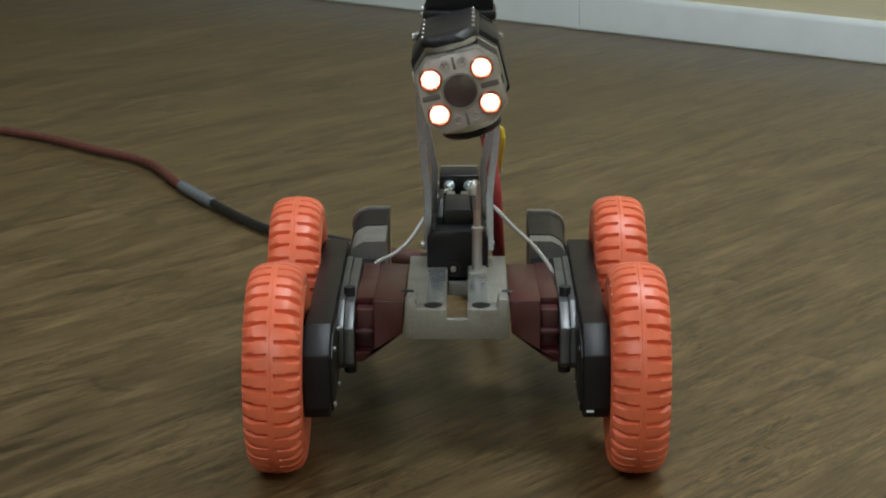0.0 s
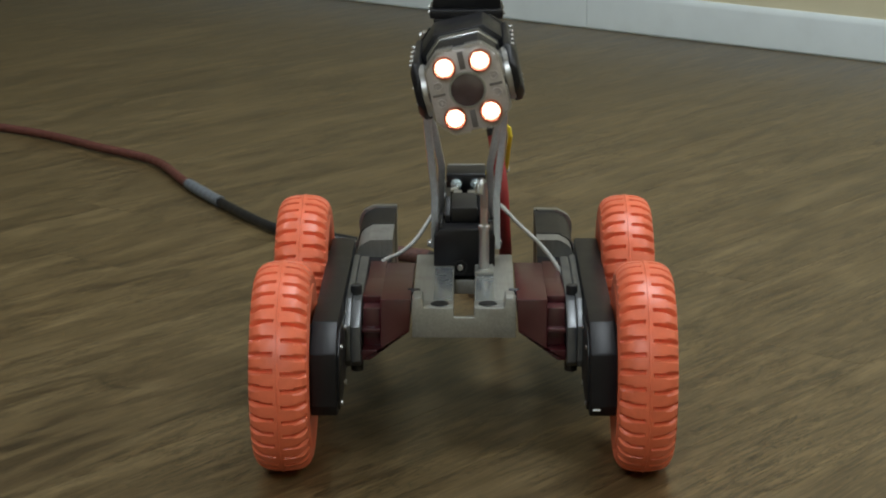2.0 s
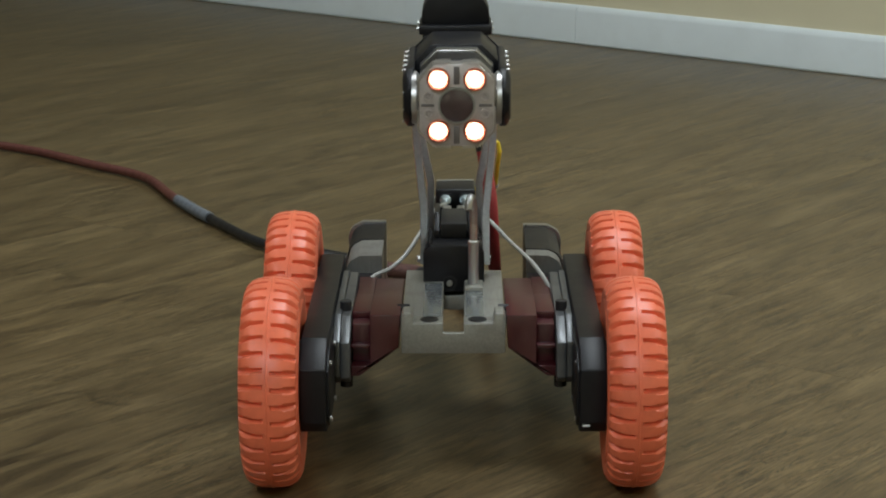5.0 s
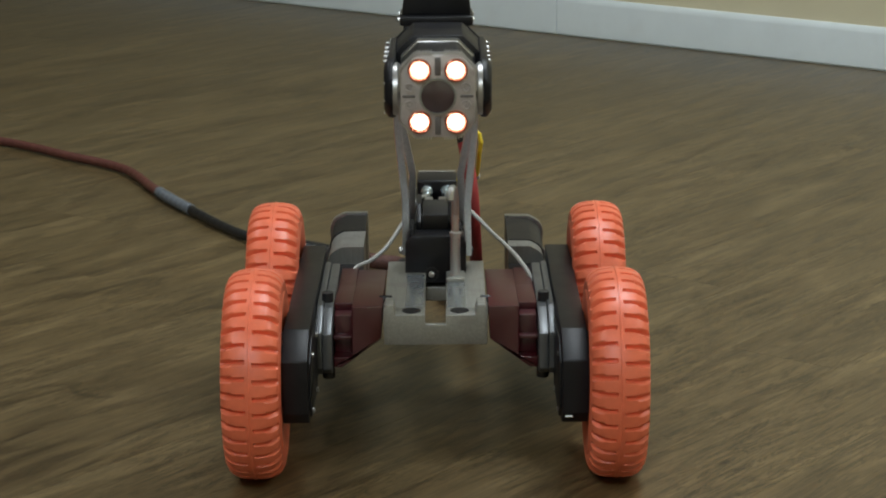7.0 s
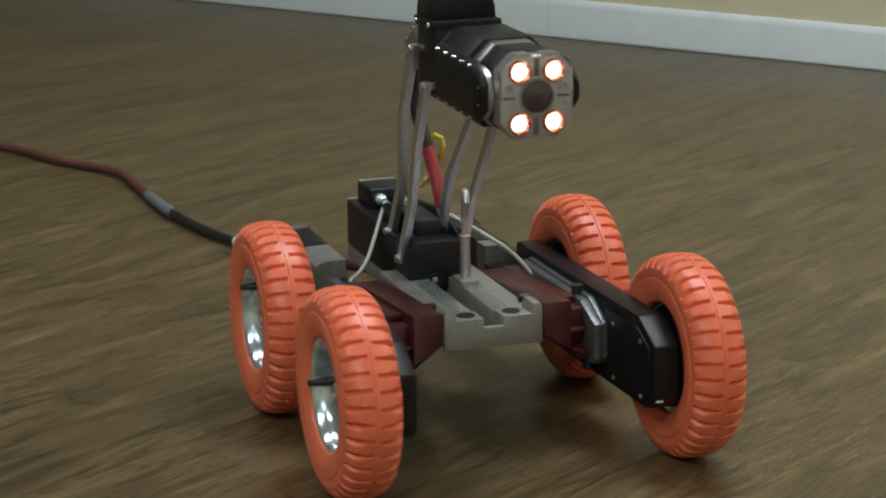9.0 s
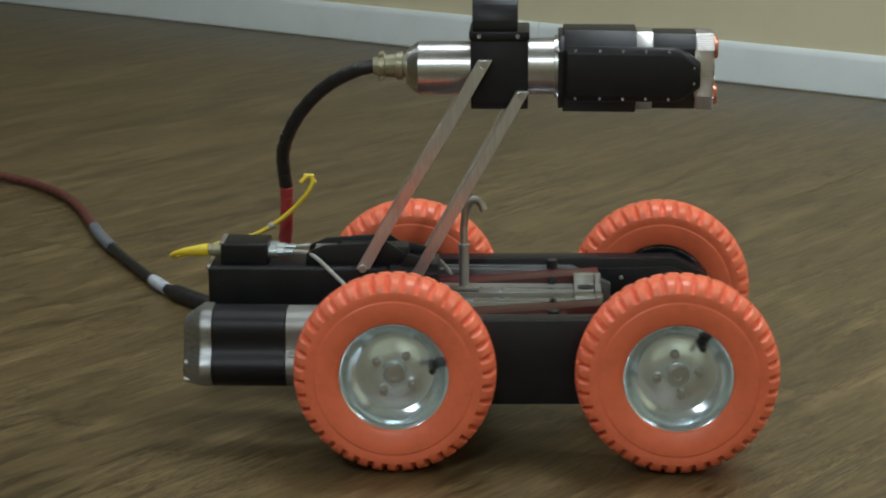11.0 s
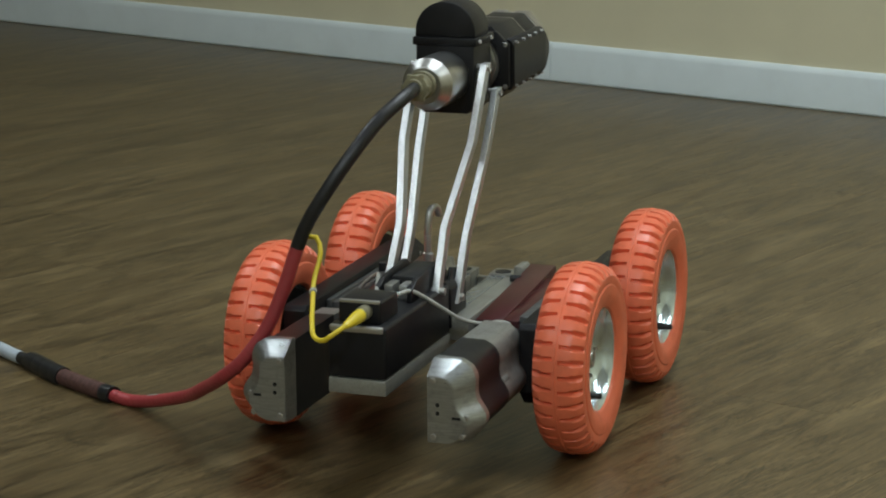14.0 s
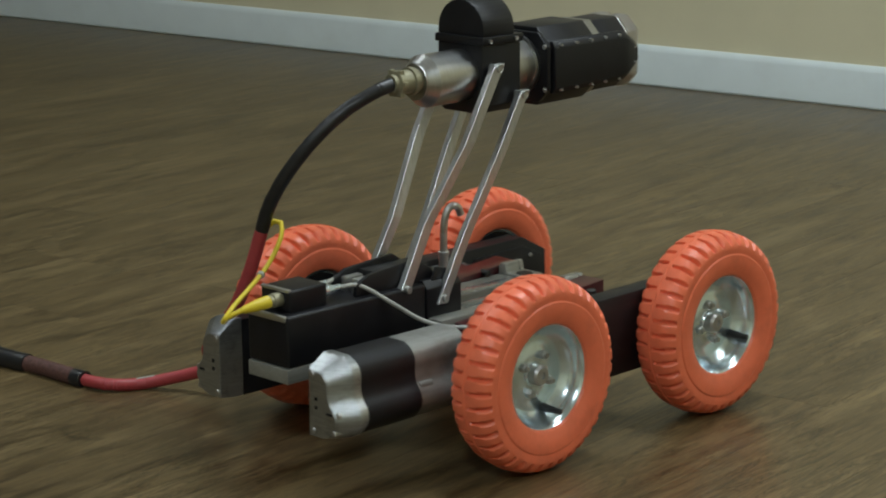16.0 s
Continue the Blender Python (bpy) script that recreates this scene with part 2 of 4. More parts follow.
def lathe(profile, axis, at=(0, 0, 0), n=40, close=True, bm=None):
    """Revolves (height, radius) pairs about the axis through a place."""
    o = bmesh.new()
    k = "xyz".index(axis)
    rings = []
    for h, r in profile:
        ring = []
        for i in range(n):
            a = 2 * math.pi * i / n
            p = [r * math.cos(a), r * math.sin(a)]
            p.insert(k, h)
            ring.append(o.verts.new([p[j] + at[j] for j in range(3)]))
        rings.append(ring)
    for r0, r1 in zip(rings, rings[1:]):
        for i in range(n):
            o.faces.new((r0[i], r0[(i + 1) % n], r1[(i + 1) % n], r1[i]))
    if close:
        o.faces.new(rings[0])
        o.faces.new(rings[-1])
    return merge(bm, o)


def rod(axis, at, h0, h1, r, n=20, chamfer=0.0008, bm=None):
    return lathe([(h0, r - chamfer), (h0 + chamfer, r), (h1 - chamfer, r), (h1, r - chamfer)], axis, at, n, True, bm)


def spline(points, steps=8):
    """Catmull-Rom through the points."""
    P = [Vector(p) for p in points]
    P = [2 * P[0] - P[1], *P, 2 * P[-1] - P[-2]]
    out = []
    for i in range(1, len(P) - 2):
        a, b, c, e = P[i - 1], P[i], P[i + 1], P[i + 2]
        for s in range(steps):
            t = s / steps
            out.append(0.5 * ((2 * b) + (c - a) * t + (2 * a - 5 * b + 4 * c - e) * t * t + (3 * b - a - 3 * c + e) * t ** 3))
    out.append(P[-2])
    return out


def tube(points, r, n=14, steps=8, bm=None):
    """A round tube through the points; r is one radius or one for each end."""
    pts = spline(points, steps)
    o = bmesh.new()
    up = Vector((0.1, 0.3, 1)).normalized()
    rings = []
    for i, p in enumerate(pts):
        d = (pts[min(i + 1, len(pts) - 1)] - pts[max(i - 1, 0)]).normalized()
        s = d.cross(up).normalized()
        up = s.cross(d).normalized()
        rad = r if isinstance(r, float) else r[0] + (r[1] - r[0]) * i / (len(pts) - 1)
        rings.append([o.verts.new(p + rad * (math.cos(2 * math.pi * j / n) * s + math.sin(2 * math.pi * j / n) * up)) for j in range(n)])
    for r0, r1 in zip(rings, rings[1:]):
        for j in range(n):
            o.faces.new((r0[j], r0[(j + 1) % n], r1[(j + 1) % n], r1[j]))
    o.faces.new(rings[0])
    o.faces.new(rings[-1])
    return merge(bm, o)


def loft(points, w, h, bm=None):
    """A flat bar of width w along x and thickness h along y, bent through the points."""
    o = bmesh.new()
    rings = []
    for x, y, z in points:
        rings.append([o.verts.new((x + a * w / 2, y + b * h / 2, z)) for a, b in ((-1, -1), (1, -1), (1, 1), (-1, 1))])
    for r0, r1 in zip(rings, rings[1:]):
        for j in range(4):
            o.faces.new((r0[j], r0[(j + 1) % 4], r1[(j + 1) % 4], r1[j]))
    o.faces.new(rings[0])
    o.faces.new(rings[-1])
    bmesh.ops.recalc_face_normals(o, faces=o.faces)
    bmesh.ops.bevel(o, geom=[e for e in o.edges], offset=0.0006, segments=1, affect="EDGES")
    return merge(bm, o)


# ---- the room ----
def build_room():
    def slab(name, u0, u1, v0, v1, z0, z1, mat):
        bm = box(u0, u1, -v1, -v0, z0, z1, 0)
        ob = link(name, bm, mat)
        ob.matrix_world = ROOM
        return tagged(ob, kind="structure")
    floor = slab("floor", U0, U1, 0, V1, -0.05, -0.006, "wood")
    tagged(floor, "dark brown oak-look plank floor with a soft sheen", "floor")
    tagged(slab("wall_north", U0 - 0.15, U1 + 0.15, -0.15, 0, -0.05, CEILING, "wall"), "cream painted wall above a white baseboard", "wall")
    tagged(slab("wall_south", U0 - 0.15, U1 + 0.15, V1, V1 + 0.15, -0.05, CEILING, "wall"), "plain cream painted wall", "wall")
    tagged(slab("wall_west", U0 - 0.15, U0, 0, V1, -0.05, CEILING, "wall"), "plain cream painted wall", "wall")
    tagged(slab("wall_east", U1, U1 + 0.15, 0, V1, -0.05, CEILING, "wall"), "plain cream painted wall", "wall")
    tagged(slab("ceiling", U0 - 0.15, U1 + 0.15, -0.15, V1 + 0.15, CEILING, CEILING + 0.1, "ceiling"), "plain off-white ceiling", "ceiling")

    # baseboard in two lengths that meet in a fine joint; a flat board with a rounded, stepped top
    prof = [(0.0, 0.0), (-0.010, 0.0), (-0.010, 0.003), (-0.014, 0.004), (-0.014, 0.070), (-0.0125, 0.076), (-0.0125, 0.079), (-0.010, 0.086), (-0.006, 0.091), (0.0, 0.093)]
    for u0, u1 in ((U0, -0.0008), (0.0008, U1)):
        ob = link("baseboard", prism(prof, "x", u0, u1, 0), "trim", sharp=0.9)
        ob.matrix_world = ROOM
        tagged(ob, "white painted wooden baseboard with a rounded top", "baseboard", kind="structure")
    return floor


def build_planks(floor):
    width, length, gap = 0.152, 1.22, 0.0001
    rng = random.Random(4)

    def plank_mesh(n):
        bm = box(-n / 2 + gap / 2, n / 2 - gap / 2, -width / 2 + gap / 2, width / 2 - gap / 2, -0.006, 0.0, 0)
        top = [e for e in bm.edges if all(v.co.z > -0.001 for v in e.verts)]
        bmesh.ops.bevel(bm, geom=top, offset=0.00015, segments=1, affect="EDGES")
        me = bpy.data.meshes.new("plank")
        bm.to_mesh(me)
        bm.free()
        me.materials.append(M["wood"])
        return me
    cache = {}
    rest = bmesh.new()
    u = U0 + width / 2
    while u < U1:
        v = -rng.choice((0.2, 0.45, 0.7, 0.95, 1.1))
        while v < V1:
            a, b = max(v, 0.0), min(v + length, V1)
            v += length
            if b - a < 0.02:
                continue
            near = -2.6 < u < 2.7 and a < 3.9
            if near:
                key = round(b - a, 3)
                if key not in cache:
                    cache[key] = plank_mesh(b - a)
                ob = new("plank", cache[key])
                ob.parent = floor
                ob.matrix_basis = pose(u, -(a + b) / 2, 0, 0, 0, 90 if rng.random() < 0.5 else -90)
            else:
                merge(rest, box(u - width / 2 + gap / 2, u + width / 2 - gap / 2, -b + gap / 2, -a - gap / 2, -0.006, 0.0, 0))
        u += width
    ob = link("plank_rest", rest, "wood", floor)
    tagged(ob, kind="stuff")


def build_panel(u, v, watts, length, width):
    """A recessed ceiling light out of view: a thin frame and a glowing diffuser, with the lamp just beneath it."""
    base = new("ceiling_light")
    base.matrix_world = pose(*room(u, v, CEILING), 0, 0, ROOM_ANGLE)
    tagged(base, "added long white ceiling light with a lit diffuser, out of view" if length > width else "small square ceiling light with a lit diffuser", "ceiling light", "ceiling lights")
    a, b = length / 2, width / 2
    fr = box(-a - 0.02, a + 0.02, -b - 0.02, -b, -0.03, -0.001, 0.003)
    box(-a - 0.02, a + 0.02, b, b + 0.02, -0.03, -0.001, 0.003, bm=fr)
    box(-a - 0.02, -a, -b, b, -0.03, -0.001, 0.003, bm=fr)
    box(a, a + 0.02, -b, b, -0.03, -0.001, 0.003, bm=fr)
    part("frame", fr, "trim", base)
    part("diffuser", box(-a, a, -b, b, -0.02, -0.005, 0), "panel", base)
    lamp = bpy.data.lights.new("panel_lamp", "AREA")
    lamp.shape, lamp.size, lamp.size_y = "RECTANGLE", length, width
    lamp.energy, lamp.color = watts, LAMP_COLOR
    ob = new("panel_lamp", lamp)
    ob.matrix_world = pose(*room(u, v, CEILING - 0.035), 0, 0, ROOM_ANGLE)


# ---- the robot: x ahead, y to its left, z up, from the floor between its wheels ----
WHEEL_R, AXLE_X, AXLE_Y = 0.113, 0.157, 0.1913


def tyre_mesh():
    prof = [(-0.0195, 0.0600), (-0.0230, 0.0625), (-0.0262, 0.0700), (-0.0275, 0.0800), (-0.0272, 0.0870), (-0.0262, 0.0885), (-0.0262, 0.0900),
            (-0.0268, 0.0930), (-0.0262, 0.0985), (-0.0240, 0.1040), (-0.0205, 0.1080), (-0.0150, 0.1110), (-0.0080, 0.1124), (-0.0045, 0.1125), (-0.0030, 0.1126), (-0.0010, 0.1126), (-0.0006, 0.1134)]
    prof = prof + [(-y, r) for y, r in reversed(prof)]
    lugs, per = 40, 10
    n = lugs * per
    bm = bmesh.new()
    rings = []
    for i in range(n):
        a = 2 * math.pi * i / n
        ring = []
        for y, r in prof:
            side = 0 if y < 0 else 2
            k = (i + side) % per
            cut = 1.0 if k < 2 else 0.0
            if abs(y) > 0.020 and k in (2, per - 1):
                cut = 0.45
            reach = 1.0 if 0.0035 < abs(y) < 0.0258 and r > 0.098 else 0.0
            rr = r - (0.0056 if abs(y) > 0.014 else 0.0042) * cut * reach
            yy = y * 1.14 * (1 - (0.055 if abs(y) > 0.014 else 0.02) * cut * reach)
            ring.append(bm.verts.new((rr * math.cos(a), yy, rr * math.sin(a))))
        rings.append(ring)
    for i in range(n):
        r0, r1 = rings[i], rings[(i + 1) % n]
        for j in range(len(prof) - 1):
            bm.faces.new((r0[j], r0[j + 1], r1[j + 1], r1[j]))
    return bm


def build_wheel(robot, x, side):
    """side 1 is the left. The wheel is its pressed steel disc; the tyre, nuts and valve sit on it."""
    s = side
    disc = lathe([(s * -0.0190, 0.0560), (s * -0.0205, 0.0612), (s * -0.0185, 0.0618), (s * -0.0170, 0.0590), (s * -0.0100, 0.0575), (s * 0.0100, 0.0575),
                  (s * 0.0195, 0.0592), (s * 0.0222, 0.0620), (s * 0.0235, 0.0608), (s * 0.0205, 0.0575), (s * 0.0130, 0.0555), (s * 0.0080, 0.0535),
                  (s * 0.0030, 0.0470), (s * 0.0005, 0.0440), (s * 0.0005, 0.0330), (s * 0.0025, 0.0300), (s * 0.0025, 0.0150), (s * 0.0040, 0.0140),
                  (s * 0.0040, 0.0050), (s * -0.0040, 0.0050), (s * -0.0040, 0.0500)], "y", n=48, close=False)
    wheel = part("wheel", disc, "chrome", robot, "zinc-plated pressed steel wheel disc with an orange tyre")
    wheel.matrix_basis = pose(x, s * AXLE_Y, WHEEL_R)
    part("back_disc", lathe([(s * -0.0183, 0.0556), (s * -0.0140, 0.0556)], "y", n=36), "black", wheel, "black inner disc of the wheel")
    key = "tyre_mesh"
    if key not in SHARED:
        SHARED[key] = link("tyre", tyre_mesh(), "rubber", wheel, "orange solid rubber tyre with a block tread", sharp=0.5)
    else:
        o = new("tyre", SHARED[key].data)
        o.parent = wheel
        o["label"] = "orange solid rubber tyre with a block tread"
    part("hub_cap", lathe([(s * 0.003, 0.0125), (s * 0.0120, 0.0120), (s * 0.0150, 0.0095), (s * 0.0150, 0.0045), (s * 0.0120, 0.0040)], "y", n=24), "steel", wheel)
    for k in range(4):
        a = radians(45 + 90 * k)
        bm = lathe([(s * 0.0020, 0.0055), (s * 0.0075, 0.0055), (s * 0.0085, 0.0045)], "y", (0.0235 * math.cos(a), 0, 0.0235 * math.sin(a)), n=6)
        lathe([(s * 0.0080, 0.0030), (s * 0.0120, 0.0028)], "y", (0.0235 * math.cos(a), 0, 0.0235 * math.sin(a)), n=10, bm=bm)
        part("wheel_nut", bm, "steel", wheel)
    stem = lathe([(s * 0.0030, 0.0058), (s * 0.0080, 0.0050), (s * 0.0200, 0.0042), (s * 0.0210, 0.0036), (s * 0.0300, 0.0036), (s * 0.0310, 0.0028)], "y", (0.0440, 0, 0), n=14)
    part("valve_stem", stem, "blackplastic", wheel, "black rubber valve stem")
    return wheel


SHARED = {}


def build_chassis(robot):
    # machined base plate with a slot along its middle and a raised front bar
    plate = box(-0.17, 0.045, -0.057, -0.012, 0.125, 0.152, 0.0012)
    box(-0.17, 0.045, 0.012, 0.057, 0.125, 0.152, 0.0012, bm=plate)
    front = [(-0.057, 0.1205), (0.057, 0.1205), (0.0578, 0.160), (0.055, 0.166), (0.046, 0.166), (0.044, 0.1545), (0.0115, 0.1545), (0.0115, 0.1440),
             (-0.0115, 0.1440), (-0.0115, 0.1545), (-0.044, 0.1545), (-0.046, 0.166), (-0.055, 0.166), (-0.0578, 0.160)]
    prism(front, "x", 0.0705, 0.078, 0.0012, bm=plate)
    for s in (-1, 1):
        prism([(s * 0.0115, 0.124), (s * 0.057, 0.124), (s * 0.0578, 0.160), (s * 0.055, 0.166), (s * 0.046, 0.166), (s * 0.044, 0.1545), (s * 0.0115, 0.1545)], "x", 0.0455, 0.0697, 0.0010, bm=plate)
    part("base_plate", plate, "alu", robot, "machined grey aluminium base plate with a middle slot")
    for s in (-1, 1):
        part("slot_rail", box(-0.105, 0.046, s * 0.0135, s * 0.034, 0.1500, 0.1528, 0.0006), "rail", robot, "bluish polished aluminium rail")
        part("plug", rod("z", (0.060, s * 0.0265, 0), 0.154, 0.1556, 0.0105, 24), "black", robot, "round dark plug")
        part("stop_pin", rod("y", (0.020, 0, 0.157), s * 0.050, s * 0.062, 0.0045, 12), "blackplastic", robot)

        # dark red side bracket: a flat shoulder, a sloping foot, and a pocketed outer web
        poly = [(s * 0.0585, 0.164), (s * 0.0920, 0.164), (s * 0.0920, 0.106), (s * 0.1130, 0.106), (s * 0.1130, 0.094), (s * 0.1040, 0.094), (s * 0.0600, 0.127)]
        br = prism(poly, "x", -0.150, 0.076, 0.0012)
        web = box(-0.150, 0.035, s * 0.0922, s * 0.1130, 0.152, 0.160, 0.001)
        for v in [v for v in br.verts if v.co.z > 0.15] + list(web.verts):
            v.co.z -= (0.076 - v.co.x) * 0.075
        bracket = part("side_bracket", br, "red", robot, "dark red anodised aluminium side bracket")
        part("top_web", web, "red", bracket)
        part("middle_web", box(-0.150, 0.070, s * 0.0922, s * 0.1130, 0.124, 0.1285, 0.001), "red", bracket)
        part("back_web", box(-0.150, 0.058, s * 0.0922, s * 0.1120, 0.1065, 0.1490, 0.001), "red", bracket)

        # gear housing, with bevelled front corners
        g = prism([(-0.150, 0.090), (0.084, 0.090), (0.092, 0.097), (0.092, 0.137), (0.046, 0.155), (-0.150, 0.155)], "y", s * 0.1135, s * 0.1240, 0.0012)
        prism([(-0.150, 0.088), (0.080, 0.088), (0.088, 0.097), (0.088, 0.137), (0.044, 0.157), (-0.150, 0.157)], "y", s * 0.1245, s * 0.1320, 0.0012, bm=g)
        part("gear_housing", g, "gunmetal", robot, "dark polished aluminium gear housing with bevelled corners")
        part("clamp_screw", rod("z", (0.060, s * 0.119, 0), 0.078, 0.091, 0.007, 16), "blackplastic", robot)
        part("clamp_screw", rod("z", (0.020, s * 0.121, 0), 0.154, 0.166, 0.0065, 16), "blackplastic", robot)

        # long black chain case from axle to axle
        case = [(-0.214, 0.082), (-0.196, 0.064), (0.188, 0.068), (0.203, 0.072), (0.214, 0.085), (0.214, 0.143), (0.170, 0.166), (-0.208, 0.163), (-0.214, 0.157)]
        ch = prism(case, "y", s * 0.1330, s * 0.1610, 0.0016)
        cc = part("chain_case", ch, "black", robot, "black anodised chain case between the two axles")
        part("cover_plate", prism([(0.078, 0.074), (0.188, 0.074), (0.204, 0.088), (0.204, 0.138), (0.168, 0.155), (0.078, 0.152)], "y", s * 0.1305, s * 0.1332, 0.0008), "black", cc)
        for x, z in ((0.106, 0.141), (0.107, 0.079), (0.181, 0.141), (0.183, 0.080)):
            part("screw", rod("y", (x, 0, z), s * 0.1288, s * 0.1306, 0.0028, 12), "steel", cc)
        if s > 0:
            chip = box(-0.004, 0.004, -0.0008, 0.0008, -0.0016, 0.0016, 0.0005)
            box(-0.0015, 0.0055, -0.0008, 0.0008, 0.0008, 0.0030, 0.0005, bm=chip)
            mark = part("paint_chip", chip, "trim", cc, "small white scuff of paint")
            mark.matrix_basis = pose(0.2115, 0.1400, 0.0815, -40, 0, 90)
        for x in (-0.157, 0.157):
            part("hub_flange", lathe([(s * 0.160, 0.045), (s * 0.169, 0.044), (s * 0.171, 0.030), (s * 0.188, 0.028)], "y", (x, 0, 0.113), n=28), "black", cc, "round black hub flange")

        # drive motor behind the bracket: silver flange, black body, bevelled silver cap
        x0 = -0.404 if s < 0 else -0.384
        yi, yo = s * 0.088, s * 0.152
        outer = [(yi, 0.072), (s * 0.117, 0.072), (s * 0.133, 0.078), (s * 0.1455, 0.091), (s * 0.1485, 0.101), (s * 0.1455, 0.110), (s * 0.1385, 0.120), (s * 0.1360, 0.131), (s * 0.1365, 0.145), (s * 0.131, 0.157), (s * 0.118, 0.1645), (yi, 0.165)]
        inner = [(yi, 0.075), (s * 0.111, 0.075), (s * 0.122, 0.080), (s * 0.1300, 0.091), (s * 0.1310, 0.099), (s * 0.1275, 0.107), (s * 0.1215, 0.115), (s * 0.1185, 0.126), (s * 0.1180, 0.137), (s * 0.113, 0.145), (s * 0.104, 0.1495), (yi, 0.150)]
        outer = [outer[0]] + [(p.x, p.y) for p in spline([(y, z, 0) for y, z in outer[1:-1]], 4)] + [outer[-1]]
        inner = [inner[0]] + [(p.x, p.y) for p in spline([(y, z, 0) for y, z in inner[1:-1]], 4)] + [inner[-1]]
        cap = bmesh.new()
        a = [cap.verts.new((x0, *p)) for p in inner]
        b = [cap.verts.new((x0 + 0.022, *p)) for p in outer]
        c = [cap.verts.new((x0 + 0.034, *p)) for p in outer]
        cap.faces.new(a)
        cap.faces.new(c)
        for p, q in ((a, b), (b, c)):
            for i in range(len(p)):
                j = (i + 1) % len(p)
                cap.faces.new((p[i], p[j], q[j], q[i]))
        bmesh.ops.recalc_face_normals(cap, faces=cap.faces)
        bmesh.ops.bevel(cap, geom=[e for e in cap.edges if e.calc_face_angle(0) > 0.35], offset=0.0008, segments=2, affect="EDGES")
        xb = x0 + (0.118 if s < 0 else 0.150)
        body = part("drive_motor", prism([(yi + (y - yi) * 0.93, 0.072 + (z - 0.072) * 0.975) for y, z in outer], "x", x0 + 0.034, xb, 0), "black", robot, "black drive motor with a brushed silver end cap")
        part("end_cap", cap, "cap", body, "brushed silver end cap with bevelled edges")
        for dz in (0.1085, 0.1180):
            part("cap_hole", rod("x", (0, s * 0.100, dz), x0 - 0.0006, x0 + 0.004, 0.0024, 12, 0.0002), "dark", body)
        for y, z, reach in ((s * 0.1310, 0.1045, 0.006), (s * 0.1270, 0.0835, 0.004), (s * 0.0945, 0.1450, 0.003), (s * 0.0945, 0.0815, 0.003)):
            bolt = rod("x", (0, y, z), x0 + reach - 0.004, x0 + 0.016, 0.0036, 12)
            part("cap_screw", bolt, "steel", body)
        part("cap_slot", box(x0 - 0.0005, x0 + 0.003, s * 0.1165, s * 0.1262, 0.1028, 0.1058, 0.0004), "dark", body)
        flange = prism([(yi + (y - yi) * 0.90, 0.074 + (z - 0.074) * 0.965) for y, z in outer], "x", xb + 0.001, -0.203, 0)
        rod("x", (0, s * 0.131, 0.112), x0 + 0.122, x0 + 0.142, 0.0065, 20, bm=flange)
        part("motor_flange", flange, "housing", body, "brushed silver motor flange")
        part("motor_mount", box(-0.206, -0.148, s * 0.088, s * 0.130, 0.080, 0.140, 0.002), "black", robot, "black motor mounting block")


